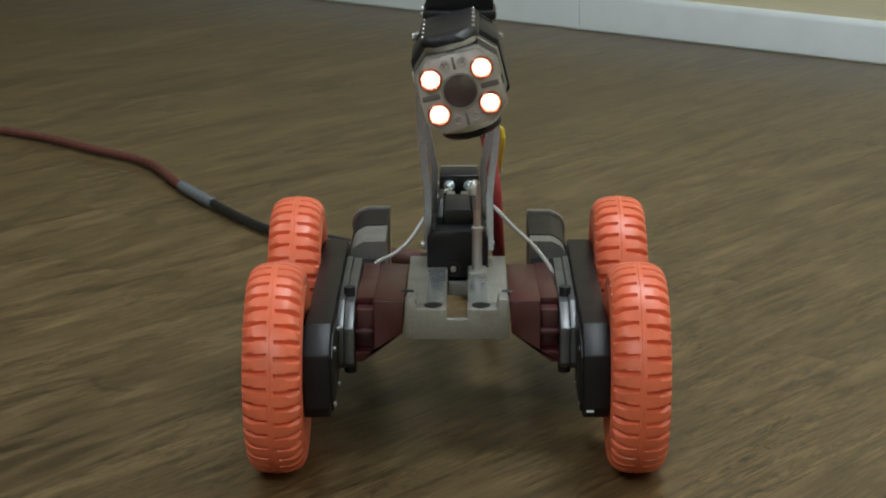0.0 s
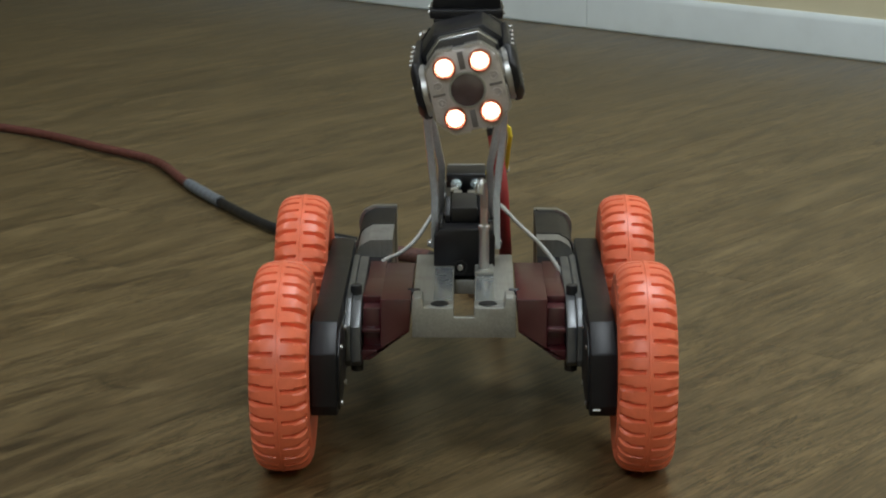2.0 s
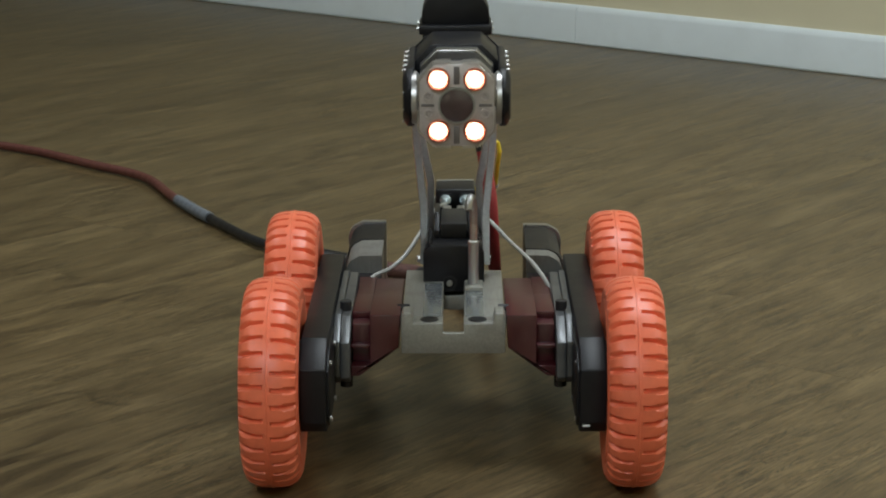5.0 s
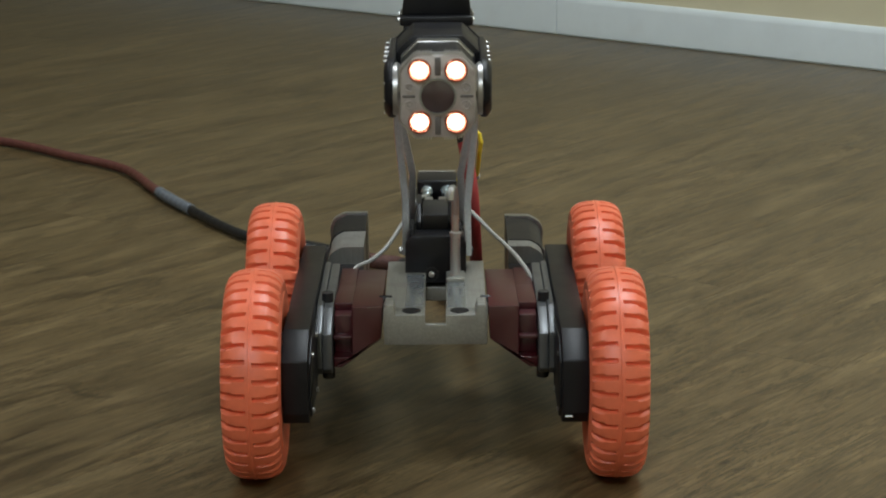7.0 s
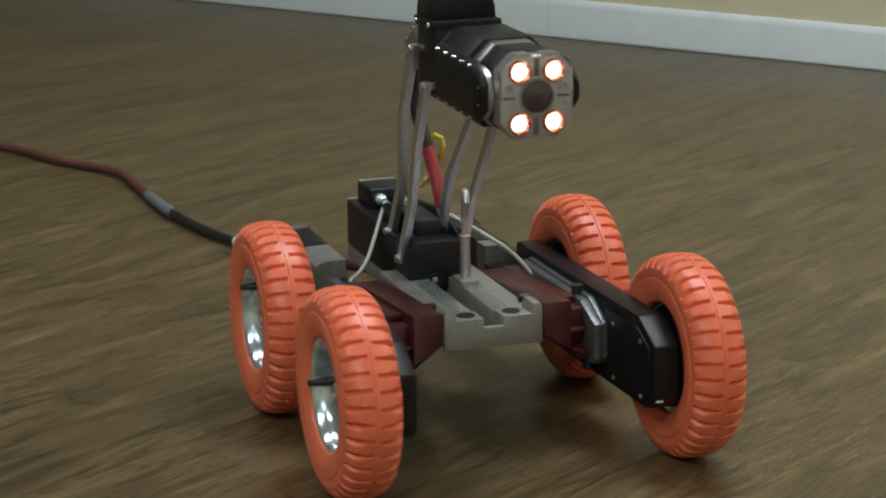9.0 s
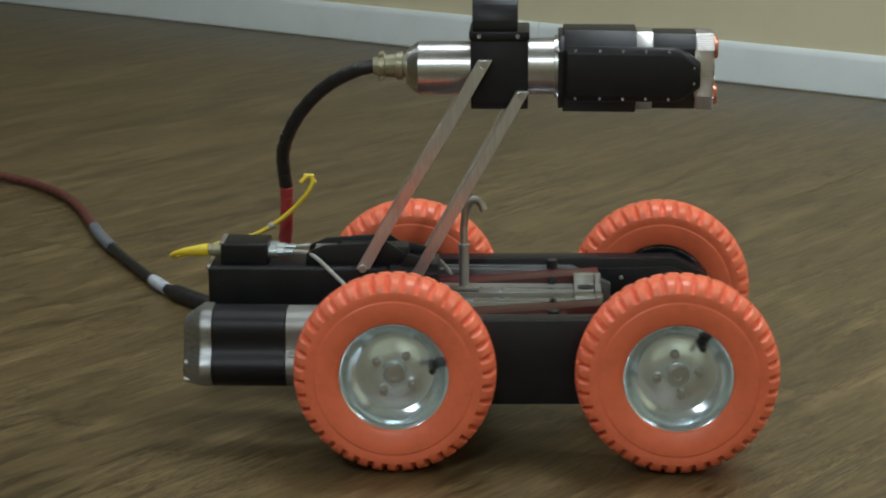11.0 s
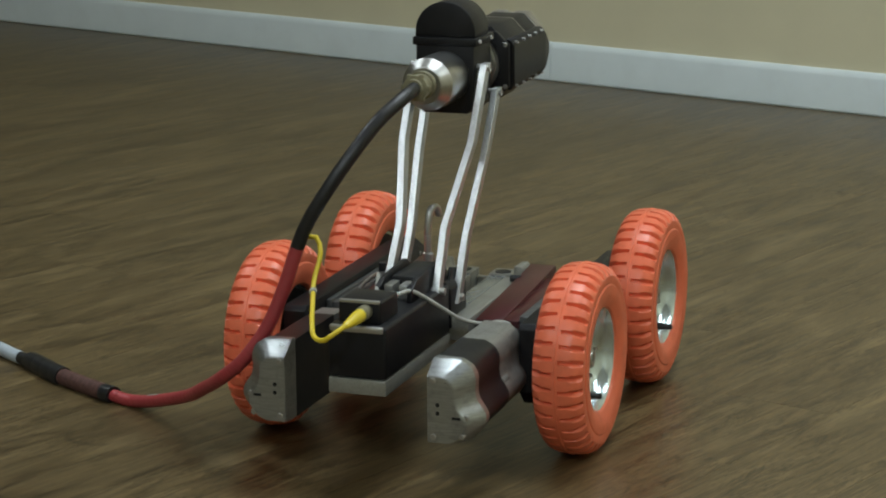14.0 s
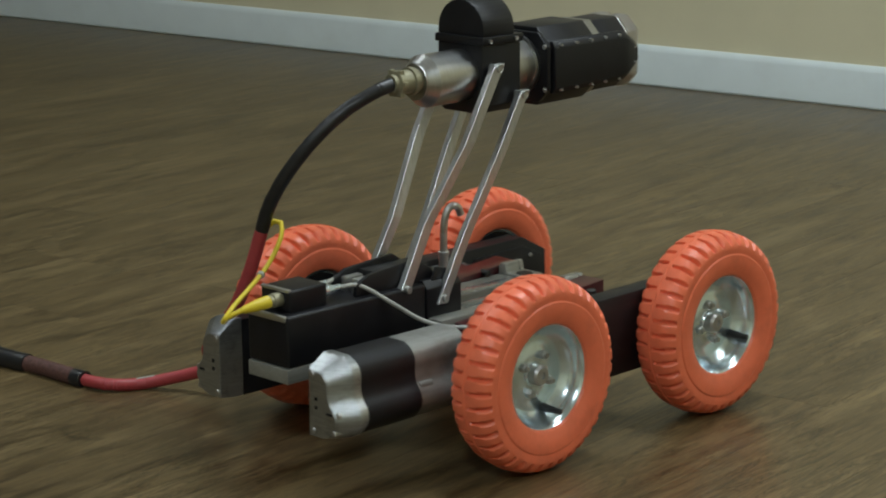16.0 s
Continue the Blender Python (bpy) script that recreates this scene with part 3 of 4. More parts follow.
def build_control_box(robot):
    tray = box(-0.387, -0.120, -0.034, 0.034, 0.116, 0.1335, 0.0015)
    part("tray", tray, "alu", robot, "grey aluminium tray under the control box")
    bx = box(-0.386, -0.172, -0.0345, 0.0345, 0.1340, 0.1935, 0.004, 3)
    cb = part("control_box", bx, "black", robot, "black rectangular control box")
    # steel strip draws the light caught on the box's bevelled rear edge
    part("edge_glint", box(-0.3885, -0.3830, -0.0315, 0.0315, 0.1868, 0.1945, 0.002), "steel", cb, "bright strip drawn for the highlight on the box edge")
    top = part("connector_box", box(-0.372, -0.316, -0.0235, 0.0265, 0.1925, 0.2190, 0.003, 3), "black", robot, "small black connector box on the control box")
    # thin bright strip stands for the highlight along the lid's edge
    part("lid_glint", box(-0.3735, -0.368, -0.022, 0.025, 0.2165, 0.2200, 0.0008), "steel", top)
    for y in (-0.0125, 0.0125):
        bm = rod("x", (0, y + 0.0015, 0.2065), -0.317, -0.306, 0.0072, 18)
        rod("x", (0, y + 0.0015, 0.2065), -0.307, -0.298, 0.0058, 6, bm=bm)
        rod("x", (0, y + 0.0015, 0.2065), -0.299, -0.286, 0.0040, 14, bm=bm)
        part("cable_gland", bm, "chrome", top, "bright nickel cable gland")
    sock = rod("x", (0, -0.006, 0.2075), -0.384, -0.371, 0.0082, 20)
    rod("x", (0, -0.006, 0.2075), -0.389, -0.383, 0.0066, 20, bm=sock)
    part("socket", sock, "olive", top, "plated round socket")
    plug = lathe([(0, 0.0072), (-0.004, 0.0075), (-0.016, 0.0066), (-0.031, 0.0046), (-0.037, 0.0030)], "x", (0, 0, 0), 18)
    pl = part("yellow_plug", plug, "yellow", robot, "yellow moulded plug")
    pl.matrix_basis = pose(-0.388, -0.006, 0.2075, 0, -7, -7)
    for pts in ([(-0.287, -0.011, 0.2065), (-0.264, -0.022, 0.2055), (-0.232, -0.042, 0.182), (-0.205, -0.060, 0.161), (-0.180, -0.078, 0.151), (-0.160, -0.093, 0.149), (-0.148, -0.103, 0.142), (-0.146, -0.107, 0.128)],
                [(-0.287, 0.014, 0.2065), (-0.258, 0.024, 0.2065), (-0.205, 0.043, 0.205), (-0.150, 0.066, 0.193), (-0.120, 0.094, 0.172), (-0.105, 0.112, 0.148), (-0.102, 0.115, 0.130)]):
        part("motor_cable", tube(pts, 0.0025), "white_cable", robot, "pale grey motor cable")

    # lift tower: front block, clevis plates and linkage
    tw = prism([(-0.036, 0.139), (0.036, 0.139), (0.036, 0.186), (0.028, 0.196), (-0.028, 0.196), (-0.036, 0.186)], "x", -0.172, -0.115, 0.002)
    lift = part("lift_block", tw, "black", robot, "black lift block with a front screw")
    part("screw", rod("x", (0, -0.005, 0.150), -0.117, -0.1122, 0.0036, 18), "steel", lift)
    part("screw_recess", lathe([(-0.1152, 0.0088), (-0.1138, 0.0088), (-0.1138, 0.0066), (-0.1152, 0.0064)], "x", (0, -0.005, 0.150), 24, close=False), "blackplastic", lift)
    for s in (-1, 1):
        part("clevis_plate", prism([(-0.272, 0.193), (-0.150, 0.187), (-0.150, 0.205), (-0.176, 0.222), (-0.250, 0.2165), (-0.270, 0.208)], "y", s * 0.017, s * 0.023, 0.001), "black", lift)
        part("clevis_plate", prism([(-0.165, 0.185), (-0.120, 0.185), (-0.124, 0.203), (-0.150, 0.209)], "y", s * 0.0255, s * 0.0300, 0.001), "black", lift)
        part("spacer_block", box(-0.262, -0.236, s * 0.0035, s * 0.014, 0.193, 0.211, 0.0015), "steel", lift)
    part("drive_nut", box(-0.232, -0.150, -0.0165, 0.0165, 0.193, 0.2145, 0.003), "blackplastic", lift)
    part("pivot_rod", rod("y", (-0.203, 0, 0.192), -0.040, 0.040, 0.0045, 14), "steel", lift)
    part("pivot_rod", rod("y", (-0.147, 0, 0.172), -0.044, 0.044, 0.0045, 14), "steel", lift)

    # locking rod with a hook at its top
    hk = rod("z", (-0.086, 0.023, 0), 0.150, 0.206, 0.0060, 20)
    rod("z", (-0.086, 0.023, 0), 0.204, 0.209, 0.0068, 20, bm=hk)
    rod("z", (-0.086, 0.023, 0), 0.208, 0.232, 0.0046, 18, bm=hk)
    part("locking_rod", hk, "bar", robot, "bright steel locking rod with a hooked top")
    part("rod_socket", box(-0.104, -0.068, 0.0125, 0.034, 0.1520, 0.1575, 0.0015), "alu", robot)
    part("hook", tube([(-0.086, 0.023, 0.229), (-0.084, 0.023, 0.246), (-0.080, 0.022, 0.258), (-0.073, 0.020, 0.263), (-0.066, 0.018, 0.260), (-0.062, 0.017, 0.251)], 0.0046, 12), "steel", robot, "curved steel hook")


def build_mast(robot):
    for s in (-1, 1):
        for name, wide, pts in (("rear", 0.0162, [(-0.203, s * 0.0330, 0.186), (-0.160, s * 0.0300, 0.262), (-0.106, s * 0.0450, 0.352), (-0.056, s * 0.0460, 0.440)]),
                          ("front", 0.0148, [(-0.147, s * 0.0385, 0.166), (-0.104, s * 0.0375, 0.242), (-0.054, s * 0.0445, 0.330), (-0.013, s * 0.0460, 0.404)])):
            if s < 0:
                pts = [(x - 0.003, y + 0.003, z) for x, y, z in pts]
            arm = link("lift_arm", loft(pts, wide, 0.0086), "bar", robot, "bent brushed aluminium lift arm", sharp=0.2)
            x0, y0, z0 = pts[0]
            x1, y1, z1 = pts[-1]
            part("pivot_bolt", rod("y", (x0 + 0.002, 0, z0 + 0.006), y0 - s * 0.002, y0 + s * 0.0058, 0.0034, 12), "gunmetal", arm)
            part("pivot_bolt", rod("y", (x1 - 0.002, 0, z1 - 0.005), y1 - s * 0.010, y1 + s * 0.0062, 0.0046, 12), "steel", arm)
    c = 0.003
    blk = prism([(c - 0.0366, 0.389), (c - 0.028, 0.380), (c + 0.028, 0.380), (c + 0.0366, 0.389), (c + 0.0366, 0.462), (c - 0.0366, 0.462)], "x", -0.076, -0.010, 0.002)
    head = part("pan_block", blk, "black", robot, "black camera mount block with a domed motor cover")
    part("top_flange", box(-0.0778, -0.0085, c - 0.0404, c + 0.0404, 0.4615, 0.4715, 0.0018), "black", head)
    dome = [(c - 0.0378, 0.4712)] + [(c + 0.0378 * math.cos(a), 0.478 + 0.036 * math.sin(a)) for a in [math.pi - math.pi * i / 18 for i in range(19)]] + [(c + 0.0378, 0.4712)]
    part("dome_cover", prism(dome, "x", -0.074, -0.022, 0.0012), "black", head, "half-round black motor cover")
    for x in (-0.066, -0.022):
        for s in (-1, 1):
            part("screw", rod("y", (x, 0, 0.4665), c + s * 0.0398, c + s * 0.0420, 0.0024, 10), "steel", head)
    rear = lathe([(-0.0755, 0.0312), (-0.1370, 0.0312), (-0.1378, 0.0306), (-0.1490, 0.0225), (-0.1496, 0.0215), (-0.1510, 0.0213), (-0.1510, 0.010)], "x", (0, c, 0.424), 44)
    link("rear_housing", rear, "polished", robot, "polished steel rear housing", sharp=0.25)
    gl = lathe([(-0.1455, 0.0185), (-0.1500, 0.0185), (-0.1505, 0.0145), (-0.1550, 0.0140), (-0.1555, 0.0165), (-0.1625, 0.0165), (-0.1630, 0.0140), (-0.1760, 0.0130), (-0.1765, 0.0150), (-0.1840, 0.0150), (-0.1845, 0.0110), (-0.1900, 0.0105)], "x", (0, c - 0.001, 0.4265), 28)
    for k in range(6):
        a = radians(60 * k)
        box(-0.1835, -0.1772, c - 0.001 + 0.0145 * math.cos(a) - 0.003, c - 0.001 + 0.0145 * math.cos(a) + 0.003, 0.4265 + 0.0145 * math.sin(a) - 0.003, 0.4265 + 0.0145 * math.sin(a) + 0.003, 0.0008, bm=gl)
    part("cable_connector", gl, "olive", robot, "dull olive cable connector")
    part("neck", lathe([(-0.0105, 0.033), (0.020, 0.033), (0.0205, 0.0365), (0.032, 0.0365)], "x", (0, c, 0.426), 44), "polished", robot, "polished steel neck ring")


HEAD_C = (0.0, 0.0045, 0.4245)
HEAD_TILT = 1.0


def build_camera_head(robot):
    """The head turns about its long axis; its meshes are built about that axis."""
    def octa(w, h, cut):
        return [(-w + cut, -h), (w - cut, -h), (w, -h + cut), (w, h - cut), (w - cut, h), (-w + cut, h), (-w, h - cut), (-w, -h + cut)]
    yoke = prism(octa(0.0465, 0.0475, 0.020), "x", 0.0300, 0.1140, 0.0015)
    head = part("camera_head", yoke, "black", robot, "black camera head with a side yoke and four lit lamps")
    head.matrix_basis = pose(*HEAD_C)
    part("yoke_plate", prism(octa(0.0500, 0.0420, 0.016), "x", 0.0245, 0.0310, 0.001), "black", head)
    for s in (-1, 1):
        # side arm: a long bar whose end narrows to a blunt nose
        arm = bmesh.new()
        secs = [(0.034, 0.0440, 0.0545, 0.0320), (0.158, 0.0440, 0.0560, 0.0310), (0.166, 0.0450, 0.0560, 0.0285), (0.186, 0.0465, 0.0540, 0.0150)]
        rings = []
        for x, yi, yo, hz in secs:
            rings.append([arm.verts.new((x, s * y, z)) for y, z in ((yi, -hz), (yo - 0.005, -hz), (yo, -hz + 0.008), (yo, hz - 0.008), (yo - 0.005, hz), (yi, hz))])
        for r0, r1 in zip(rings, rings[1:]):
            for j in range(6):
                arm.faces.new((r0[j], r0[(j + 1) % 6], r1[(j + 1) % 6], r1[j]))
        arm.faces.new(rings[0])
        arm.faces.new(rings[-1])
        bmesh.ops.recalc_face_normals(arm, faces=arm.faces)
        bmesh.ops.bevel(arm, geom=arm.edges[:], offset=0.0010, segments=1, affect="EDGES")
        part("side_arm", arm, "black", head, "black side arm of the yoke")
        part("pivot_ring", lathe([(s * 0.0390, 0.025), (s * 0.0415, 0.0275), (s * 0.0462, 0.0275), (s * 0.0475, 0.025)], "y", (0.160, 0, 0), n=30), "steel", head, "bright steel pivot ring")
        for x in (0.044, 0.072, 0.098, 0.124, 0.150):
            for z in (-1, 1):
                part("screw", rod("y", (x, 0, z * 0.0272), s * 0.050, s * 0.0556, 0.0016, 10), "steel", head)
        for x, z in ((0.166, 0.0175), (0.166, -0.0175), (0.179, 0.009), (0.179, -0.009)):
            part("screw", rod("y", (x, 0, z), s * 0.048, s * 0.0548, 0.0013, 10), "steel", head)
        for z in (-0.026, 0.026):
            part("plate_screw", rod("x", (0, s * 0.0455, z), 0.0225, 0.0262, 0.0030, 10), "steel", head)

    # the camera capsule, with a ribbed bezel round its face
    cap = prism(octa(0.0376, 0.0440, 0.017), "x", 0.1190, 0.1830, 0.002)
    cp = part("camera_capsule", cap, "black", head, "black camera capsule")
    part("capsule_ring", prism(octa(0.0386, 0.0452, 0.0176), "x", 0.1130, 0.1330, 0.001), "polished", head, "bright ring round the capsule")
    face = bmesh.new()
    loops = [[face.verts.new((x, y, z)) for y, z in octa(w, h, cut)] for x, w, h, cut in ((0.1800, 0.0380, 0.0420, 0.0165), (0.1830, 0.0386, 0.0428, 0.0165), (0.1995, 0.0386, 0.0428, 0.0165))]
    for r0, r1 in zip(loops, loops[1:]):
        for j in range(8):
            face.faces.new((r0[j], r0[(j + 1) % 8], r1[(j + 1) % 8], r1[j]))
    face.faces.new(loops[0])
    face.faces.new(loops[-1])
    bmesh.ops.recalc_face_normals(face, faces=face.faces)
    bmesh.ops.bevel(face, geom=face.edges[:], offset=0.0008, segments=1, affect="EDGES")
    part("face_rim", face, "rim", head, "ribbed silver rim round the face")
    part("face_plate", prism(octa(0.0380, 0.0420, 0.0160), "x", 0.1990, 0.2016, 0.0004), "face", head, "grey metal face plate")
    # fine fins round the rim: long ones on the flanks, short teeth above and below
    fins = {}
    for name, dims in (("long", (0.0185, 0.0014, 0.0026)), ("short", (0.0200, 0.0014, 0.0026))):
        bm = bmesh.new()
        bmesh.ops.create_cube(bm, size=1, matrix=Matrix.Diagonal((*dims, 1)))
        fins[name] = part("rib", bm, "rim", head).data
        bpy.data.objects.remove(bpy.data.objects["rib"])
    out = octa(0.0390, 0.0432, 0.0165)
    for i in range(8):
        (ya, za), (yb, zb) = out[i], out[(i + 1) % 8]
        flank = abs(yb - ya) < 0.002
        ln = math.hypot(yb - ya, zb - za)
        k = max(2, int(ln / 0.0028))
        for j in range(k):
            f = (j + 0.5) / k
            y, z = ya + (yb - ya) * f, za + (zb - za) * f
            if abs(y) < 0.0055 or abs(z) < 0.0035:
                continue
            rib = new("rib", fins["long" if flank else "short"])
            rib.parent = head
            rib.matrix_basis = pose(0.1925, y, z, math.degrees(math.atan2(zb - za, yb - ya)))
    part("lens_ring", lathe([(0.2000, 0.0195), (0.2045, 0.0190), (0.2045, 0.0172), (0.2005, 0.0170)], "x", n=36, close=False), "alu", head)
    part("lens", lathe([(0.1990, 0.0172), (0.2030, 0.0170), (0.2045, 0.0110), (0.2050, 0.0040)], "x", n=36), "lens", head, "dark purple glass lens")
    for s in (-1, 1):
        # raised bars for the grooves, their shade put into the darker grey
        part("groove", box(0.2000, 0.2024, -0.0030, 0.0030, s * 0.0215, s * 0.0400, 0.0004), "groove", head)
        part("groove", box(0.2000, 0.2024, s * 0.0230, s * 0.0362, -0.0014, 0.0014, 0.0003), "groove", head)
        for z in (-1, 1):
            y0, z0 = s * 0.0186, z * 0.0268
            cup = lathe([(0.2005, 0.0124), (0.2066, 0.0114), (0.2074, 0.0104), (0.2066, 0.0095), (0.2012, 0.0062)], "x", (0, y0, z0), 28, close=False)
            part("reflector", cup, "cup", head, "reflector cup tinted copper for the lamp's orange glow")
            part("lamp", lathe([(0.2009, 0.0068), (0.2018, 0.0064), (0.2030, 0.0045), (0.2034, 0.0015)], "x", (0, y0, z0), 24), "led", head, "lit white lamp")
            ring = lathe([(0.2012, 0.0052), (0.2036, 0.0050), (0.2036, 0.0036), (0.2014, 0.0034)], "x", (0, s * 0.0290, z * 0.0090), 20, close=False)
            rod("x", (0, s * 0.0290, z * 0.0090), 0.2008, 0.2028, 0.0022, 6, bm=ring)
            part("face_screw", ring, "face", head)
    return head


def build_robot():
    robot = new("pipe_inspection_robot")
    tagged(robot, "four-wheeled pipe inspection crawler with orange tyres on the floor", "robot")
    wheels = {}
    for x, fx in ((AXLE_X, "front"), (-AXLE_X, "rear")):
        for s in (-1, 1):
            wheels[fx, s] = build_wheel(robot, x, s)
    build_chassis(robot)
    build_control_box(robot)
    build_mast(robot)
    head = build_camera_head(robot)
    return robot, wheels, head


# ---- the tether cable: rigid lengths that follow one another ----
# robot places, as (seconds, x, y, heading)
ROBOT = [(0.0, -0.0097, 2.514, -90.0), (7.5, -0.0098, 2.513, -90.0), (7.75, -0.007, 2.510, -89.0), (8.0, -0.002, 2.5055, -86.8), (8.5, 0.0135, 2.505, -81.0), (9.0, 0.0369, 2.5106, -71.94),
         (9.5, 0.0706, 2.5328, -56.8), (10.0, 0.1027, 2.5649, -39.1), (10.2, 0.113, 2.579, -32.0), (10.8, 0.131, 2.628, -10.0), (11.5, 0.130, 2.692, 15.0), (12.0, 0.112, 2.731, 32.6),
         (12.3, 0.0967, 2.7553, 43.4), (12.5, 0.0844, 2.776, 50.56), (13.0, 0.0469, 2.7994, 67.61), (13.5, 0.0375, 2.8057, 70.8), (14.5, 0.0378, 2.8031, 70.1), (15.0, 0.0376, 2.7892, 67.9),
         (15.5, 0.0601, 2.7804, 58.3), (16.0, 0.0893, 2.749, 44.4)]
# the way of the cable from the camera head, in the robot's space, after and before the turn
LATE = [(-0.186, 0.002, 0.4265), (-0.210, 0.006, 0.420), (-0.246, 0.024, 0.398), (-0.278, 0.046, 0.362), (-0.297, 0.070, 0.322), (-0.303, 0.090, 0.288), (-0.303, 0.103, 0.259),
        (-0.310, 0.120, 0.205), (-0.318, 0.138, 0.162), (-0.326, 0.163, 0.126), (-0.316, 0.194, 0.100), (-0.278, 0.234, 0.073), (-0.222, 0.290, 0.040)]
EARLY = [(-0.186, 0.002, 0.4265), (-0.206, 0.003, 0.4255), (-0.238, 0.012, 0.411), (-0.267, 0.020, 0.382), (-0.281, 0.026, 0.347), (-0.277, 0.030, 0.312), (-0.265, 0.035, 0.283),
         (-0.252, 0.042, 0.245), (-0.245, 0.046, 0.212), (-0.254, 0.048, 0.172), (-0.300, 0.051, 0.110), (-0.390, 0.047, 0.045), (-0.500, 0.025, 0.014)]
YELLOW_LATE = [(-0.424, -0.001, 0.2030), (-0.435, 0.008, 0.196), (-0.431, 0.022, 0.187), (-0.412, 0.040, 0.186), (-0.387, 0.052, 0.195), (-0.350, 0.066, 0.208), (-0.316, 0.078, 0.224),
               (-0.298, 0.077, 0.250), (-0.289, 0.085, 0.267), (-0.292, 0.097, 0.267), (-0.301, 0.104, 0.255)]
YELLOW_EARLY = [(-0.424, -0.001, 0.2030), (-0.435, 0.008, 0.198), (-0.429, 0.024, 0.195), (-0.405, 0.042, 0.200), (-0.370, 0.050, 0.208), (-0.336, 0.050, 0.213), (-0.308, 0.052, 0.230),
                (-0.270, 0.054, 0.262), (-0.260, 0.056, 0.283), (-0.268, 0.050, 0.292), (-0.274, 0.042, 0.285)]
FLOOR_EARLY = [(-0.052, 3.203), (-0.106, 3.242), (-0.20, 3.31), (-0.302, 3.40), (-0.405, 3.578), (-0.479, 3.726), (-0.549, 3.885), (-0.664, 4.000), (-0.798, 4.128), (-1.00, 4.25), (-1.4, 4.42)]
FLOOR = {
    0.0: FLOOR_EARLY, 7.6: FLOOR_EARLY, 8.5: FLOOR_EARLY,
    9.0: [(-0.03, 3.19), (-0.105, 3.245), (-0.20, 3.31), (-0.313, 3.404), (-0.418, 3.581), (-0.495, 3.773), (-0.551, 3.912), (-0.666, 4.017), (-0.803, 4.164), (-1.0, 4.27), (-1.4, 4.44)],
    9.5: [(-0.04, 3.17), (-0.110, 3.24), (-0.20, 3.31), (-0.305, 3.400), (-0.418, 3.600), (-0.490, 3.778), (-0.547, 3.93), (-0.668, 4.05), (-0.795, 4.158), (-1.0, 4.28), (-1.4, 4.45)],
    10.0: [(-0.06, 3.15), (-0.12, 3.225), (-0.20, 3.30), (-0.296, 3.398), (-0.419, 3.624), (-0.483, 3.782), (-0.542, 3.944), (-0.672, 4.081), (-0.787, 4.152), (-1.0, 4.28), (-1.4, 4.45)],
    11.2: [(-0.27, 3.03), (-0.33, 3.11), (-0.40, 3.21), (-0.45, 3.32), (-0.53, 3.53), (-0.59, 3.75), (-0.66, 3.92), (-0.78, 4.07), (-0.90, 4.15), (-1.1, 4.27), (-1.4, 4.45)],
    12.3: [(-0.330, 2.945), (-0.394, 2.972), (-0.464, 3.066), (-0.513, 3.159), (-0.547, 3.223), (-0.632, 3.433), (-0.686, 3.668), (-0.78, 3.88), (-0.90, 4.02), (-1.1, 4.2), (-1.4, 4.4)],
    12.5: [(-0.357, 2.896), (-0.398, 2.932), (-0.455, 3.016), (-0.505, 3.097), (-0.537, 3.149), (-0.630, 3.359), (-0.70, 3.58), (-0.80, 3.82), (-0.92, 4.0), (-1.1, 4.18), (-1.4, 4.4)],
    13.0: [(-0.362, 2.790), (-0.418, 2.839), (-0.473, 2.911), (-0.543, 3.023), (-0.582, 3.068), (-0.68, 3.25), (-0.75, 3.45), (-0.85, 3.7), (-1.0, 3.95), (-1.4, 4.3)],
    13.5: [(-0.378, 2.780), (-0.417, 2.812), (-0.490, 2.895), (-0.545, 2.972), (-0.600, 3.044), (-0.70, 3.22), (-0.78, 3.45), (-0.88, 3.7), (-1.0, 3.95), (-1.4, 4.3)],
    14.8: [(-0.377, 2.776), (-0.417, 2.807), (-0.495, 2.892), (-0.543, 2.961), (-0.602, 3.034), (-0.70, 3.21), (-0.78, 3.44), (-0.88, 3.7), (-1.0, 3.95), (-1.4, 4.3)],
    15.5: [(-0.378, 2.800), (-0.434, 2.826), (-0.511, 2.901), (-0.586, 2.991), (-0.70, 3.16), (-0.80, 3.42), (-0.90, 3.7), (-1.0, 3.95), (-1.4, 4.3)],
    16.0: [(-0.363, 2.838), (-0.412, 2.827), (-0.455, 2.854), (-0.520, 2.915), (-0.581, 2.966), (-0.72, 3.12), (-0.82, 3.4), (-0.92, 3.7), (-1.02, 3.95), (-1.4, 4.3)],
}


def robot_at(t):
    for a, b in zip(ROBOT, ROBOT[1:]):
        if a[0] <= t <= b[0]:
            f = (t - a[0]) / (b[0] - a[0])
            return [a[i] + (b[i] - a[i]) * f for i in (1, 2, 3)]


# where the red jacket ends on the floor
RED_END = {0.0: (-0.048, 3.200), 7.6: (-0.048, 3.200), 8.5: (-0.052, 3.203), 9.0: (-0.072, 3.218), 9.5: (-0.095, 3.227), 10.0: (-0.11, 3.215), 11.2: (-0.27, 3.03),
           12.3: (-0.394, 2.972), 12.5: (-0.398, 2.932), 13.0: (-0.418, 2.839), 13.5: (-0.417, 2.812), 14.8: (-0.417, 2.807), 15.5: (-0.434, 2.826), 16.0: (-0.455, 2.854)}
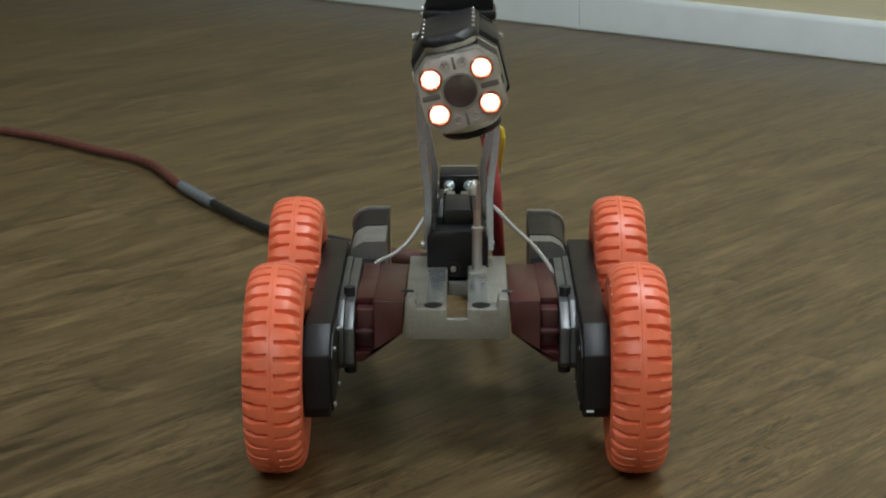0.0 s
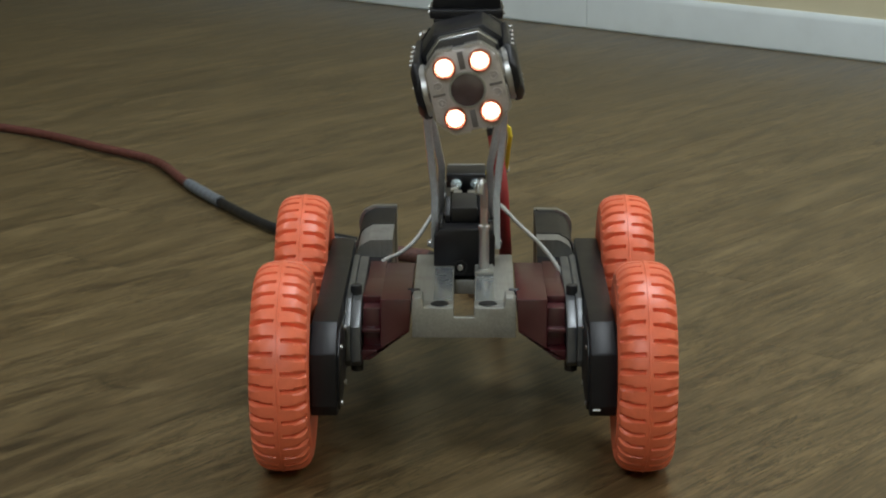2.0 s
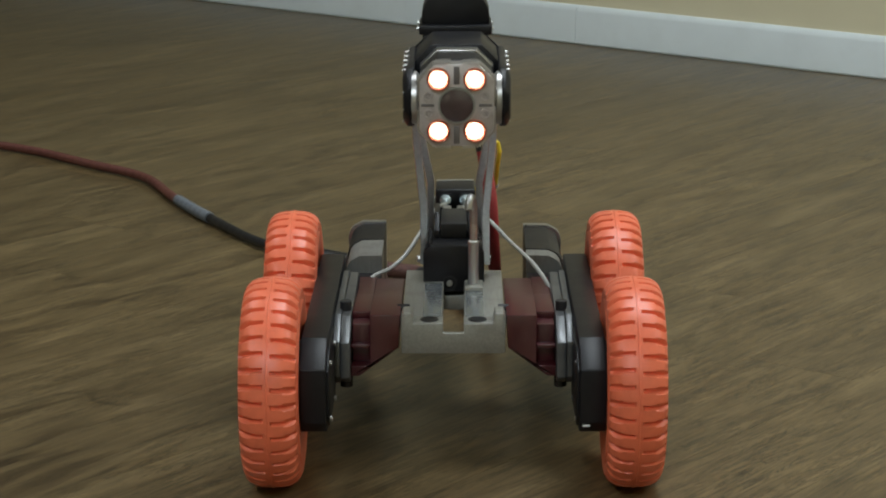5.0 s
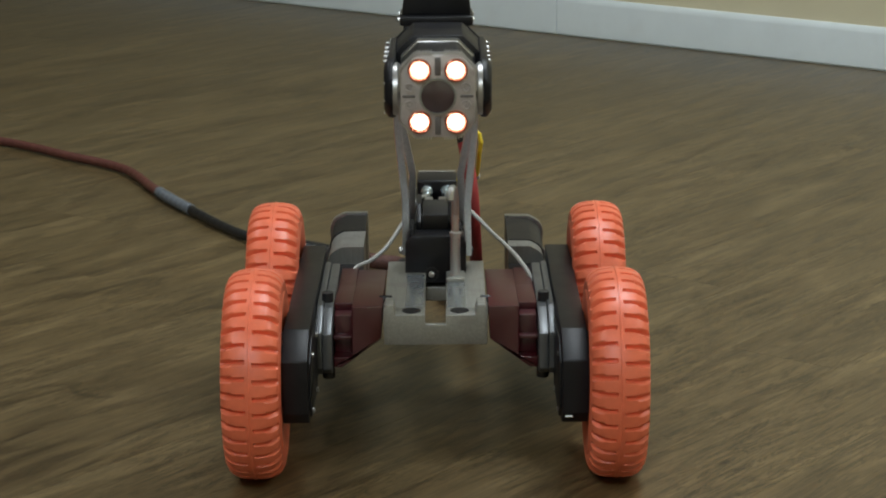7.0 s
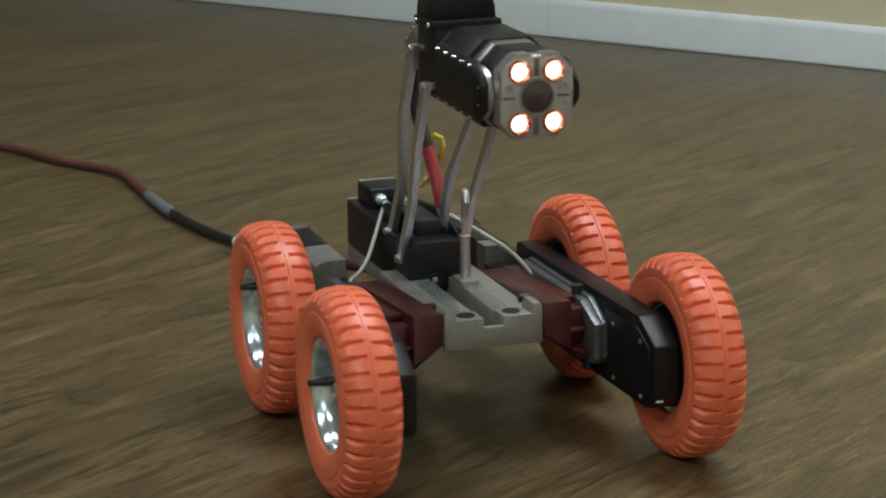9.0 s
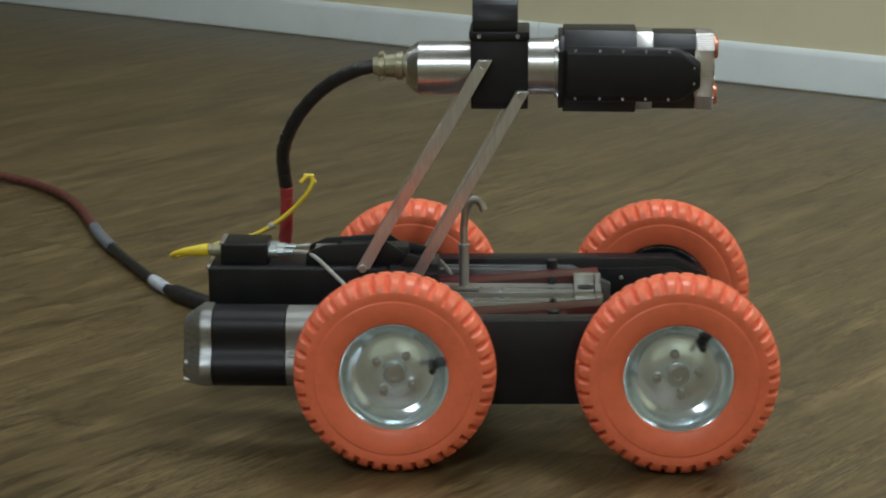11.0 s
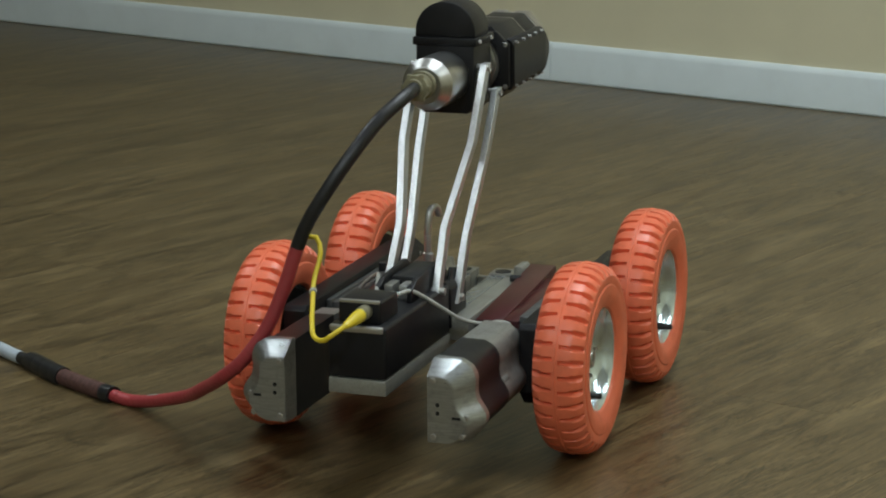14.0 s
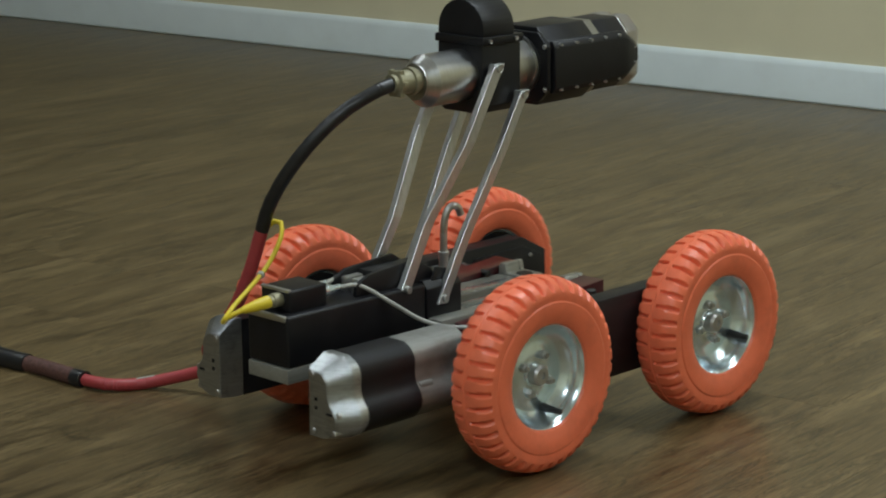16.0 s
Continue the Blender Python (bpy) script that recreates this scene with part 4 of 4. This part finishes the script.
# jackets along the cable: name, length (None: to be shared out), radius, number of pieces
JACKETS = [("cable_black", None, 0.0082, 12), ("cable_red", None, 0.0080, 40), ("cable_black", 0.009, 0.0120, 1), ("sleeve", 0.108, 0.0112, 5), ("cable_black", 0.083, 0.0135, 4), ("cable_black", 0.035, 0.0085, 2),
           ("tape_pale", 0.055, 0.0090, 2), ("cable_black", 0.235, 0.0078, 10), ("tape_grey", 0.140, 0.0094, 7), ("cable_brown", 1.25, 0.0078, 50)]


def lengths_of(line):
    run = [0.0]
    for a, b in zip(line, line[1:]):
        run.append(run[-1] + (b - a).length)
    return run


def on_line(line, run, s):
    for i in range(len(line) - 1):
        if run[i + 1] >= s or i == len(line) - 2:
            return line[i].lerp(line[i + 1], (s - run[i]) / max(run[i + 1] - run[i], 1e-9))


def between(line, run, marks):
    """Poses, z along the line, of rigid pieces between the marks."""
    out = []
    for s0, s1 in zip(marks, marks[1:]):
        a, b = on_line(line, run, s0), on_line(line, run, s1)
        out.append(Matrix.Translation((a + b) / 2) @ (b - a).to_track_quat("Z", "X").to_matrix().to_4x4())
    return out


def nearest(line, run, place):
    return run[min(range(len(line)), key=lambda i: (line[i] - place).length)]


def cable_places(t):
    x, y, h = robot_at(t)
    m = pose(x, y, 0, 0, 0, h)
    hold = LATE if t > 10.5 else EARLY
    line = spline([m @ Vector(p) for p in hold] + [Vector((px, py, 0.0092)) for px, py in FLOOR[t]], 12)
    run = lengths_of(line)
    joint = nearest(line, run, m @ Vector(hold[6]))
    red = nearest(line, run, Vector((*RED_END[t], 0.0092)))
    marks, s = [0.0], 0.0
    for k, (name, length, r, n) in enumerate(JACKETS):
        step = joint if k == 0 else red - joint if k == 1 else length
        marks += [s + step * (i + 1) / n for i in range(n)]
        s += step
    return between(line, run, marks)


def tube_piece(r, n_len, name, mat, base):
    h = n_len / 2
    bm = lathe([(-h - r * 0.45, r * 0.97), (-h, r), (h, r), (h + r * 0.45, r * 0.97)], "z", n=20)
    return part(name, bm, mat, base)


def build_cable():
    base = new("tether_cable")
    tagged(base, "red and black tether cable with taped joints on the floor", "cable")
    pieces = []
    for k, (mat, length, r, n) in enumerate(JACKETS):
        nominal = (0.245 if k == 0 else 0.60 if k == 1 else length) / n
        first = tube_piece(r, nominal, "cable_length", mat, base)
        pieces.append(first)
        for i in range(n - 1):
            ob = new("cable_length", first.data)
            ob.parent = base
            pieces.append(ob)
    # worn pale print on the red jacket, where it nears the sleeve
    r = JACKETS[1][2]
    for i in (44, 45):
        part("print", box(r - 0.0008, r + 0.0003, -0.0030, 0.0012, -0.0058, 0.0058, 0.0002), "white_cable", pieces[i], "worn pale print")
    return pieces


def yellow_places(points):
    line = spline(points, 10)
    run = lengths_of(line)
    return between(line, run, [run[-1] * i / 26 for i in range(27)])


def build_yellow(robot):
    """A thin looping lead in short rigid lengths."""
    first = tube_piece(0.0028, 0.0098, "yellow_lead", "yellow", robot)
    pieces = [first]
    for i in range(25):
        ob = new("yellow_lead", first.data)
        ob.parent = robot
        pieces.append(ob)
    part("tie", lathe([(-0.003, 0.0034), (-0.002, 0.0045), (0.002, 0.0045), (0.003, 0.0034)], "z", n=14), "white_cable", pieces[15], "small pale cable tie")
    return pieces


# ---- build ----
floor_ob = build_room()
for row in PANELS:
    build_panel(*row)
ROBOT_OB, WHEELS, HEAD = build_robot()
LENGTHS = build_cable()
LEADS = build_yellow(ROBOT_OB)
build_planks(floor_ob)


def motions():
    walk(ROBOT_OB, [(t, pose(x, y, 0, 0, 0, h)) for t, x, y, h in ROBOT])
    # wheels roll with the turn: right side ahead, left side back
    for (fx, s), wheel in WHEELS.items():
        x = AXLE_X if fx == "front" else -AXLE_X
        start = {("front", -1): -120.0, ("rear", -1): -77.0, ("front", 1): 30.0, ("rear", 1): 75.0}[fx, s]
        rows = [(t, pose(x, s * AXLE_Y, WHEEL_R, 0, start - s * 1.8 * (h + 39.1), 0)) for t, rx, ry, h in ROBOT]
        walk(wheel, rows)
    roll = [(0.0, 104), (0.3, 90), (0.5, 80.5), (0.8, 66), (1.0, 56), (1.2, 48), (1.5, 33), (1.8, 19.4), (2.0, 12.5), (2.2, 7), (2.8, 7), (3.0, 6), (3.2, 2), (3.4, 0), (10.2, 0), (12.3, 0), (16.0, 0)]
    roll = [(t, a, HEAD_TILT if t < 11 else -0.6) for t, a in roll]
    walk(HEAD, [(t, pose(*HEAD_C, 0, tilt, 0) @ pose(0, 0, 0, a)) for t, a, tilt in roll])
    times = sorted(FLOOR)
    places = {t: cable_places(t) for t in times}
    for i, ob in enumerate(LENGTHS):
        walk(ob, [(t, places[t][i]) for t in times])
    before, after = yellow_places(YELLOW_EARLY), yellow_places(YELLOW_LATE)
    for ob, a, b in zip(LEADS, before, after):
        walk(ob, [(0.0, a), (10.2, a), (12.3, b), (16.0, b)])


motions()
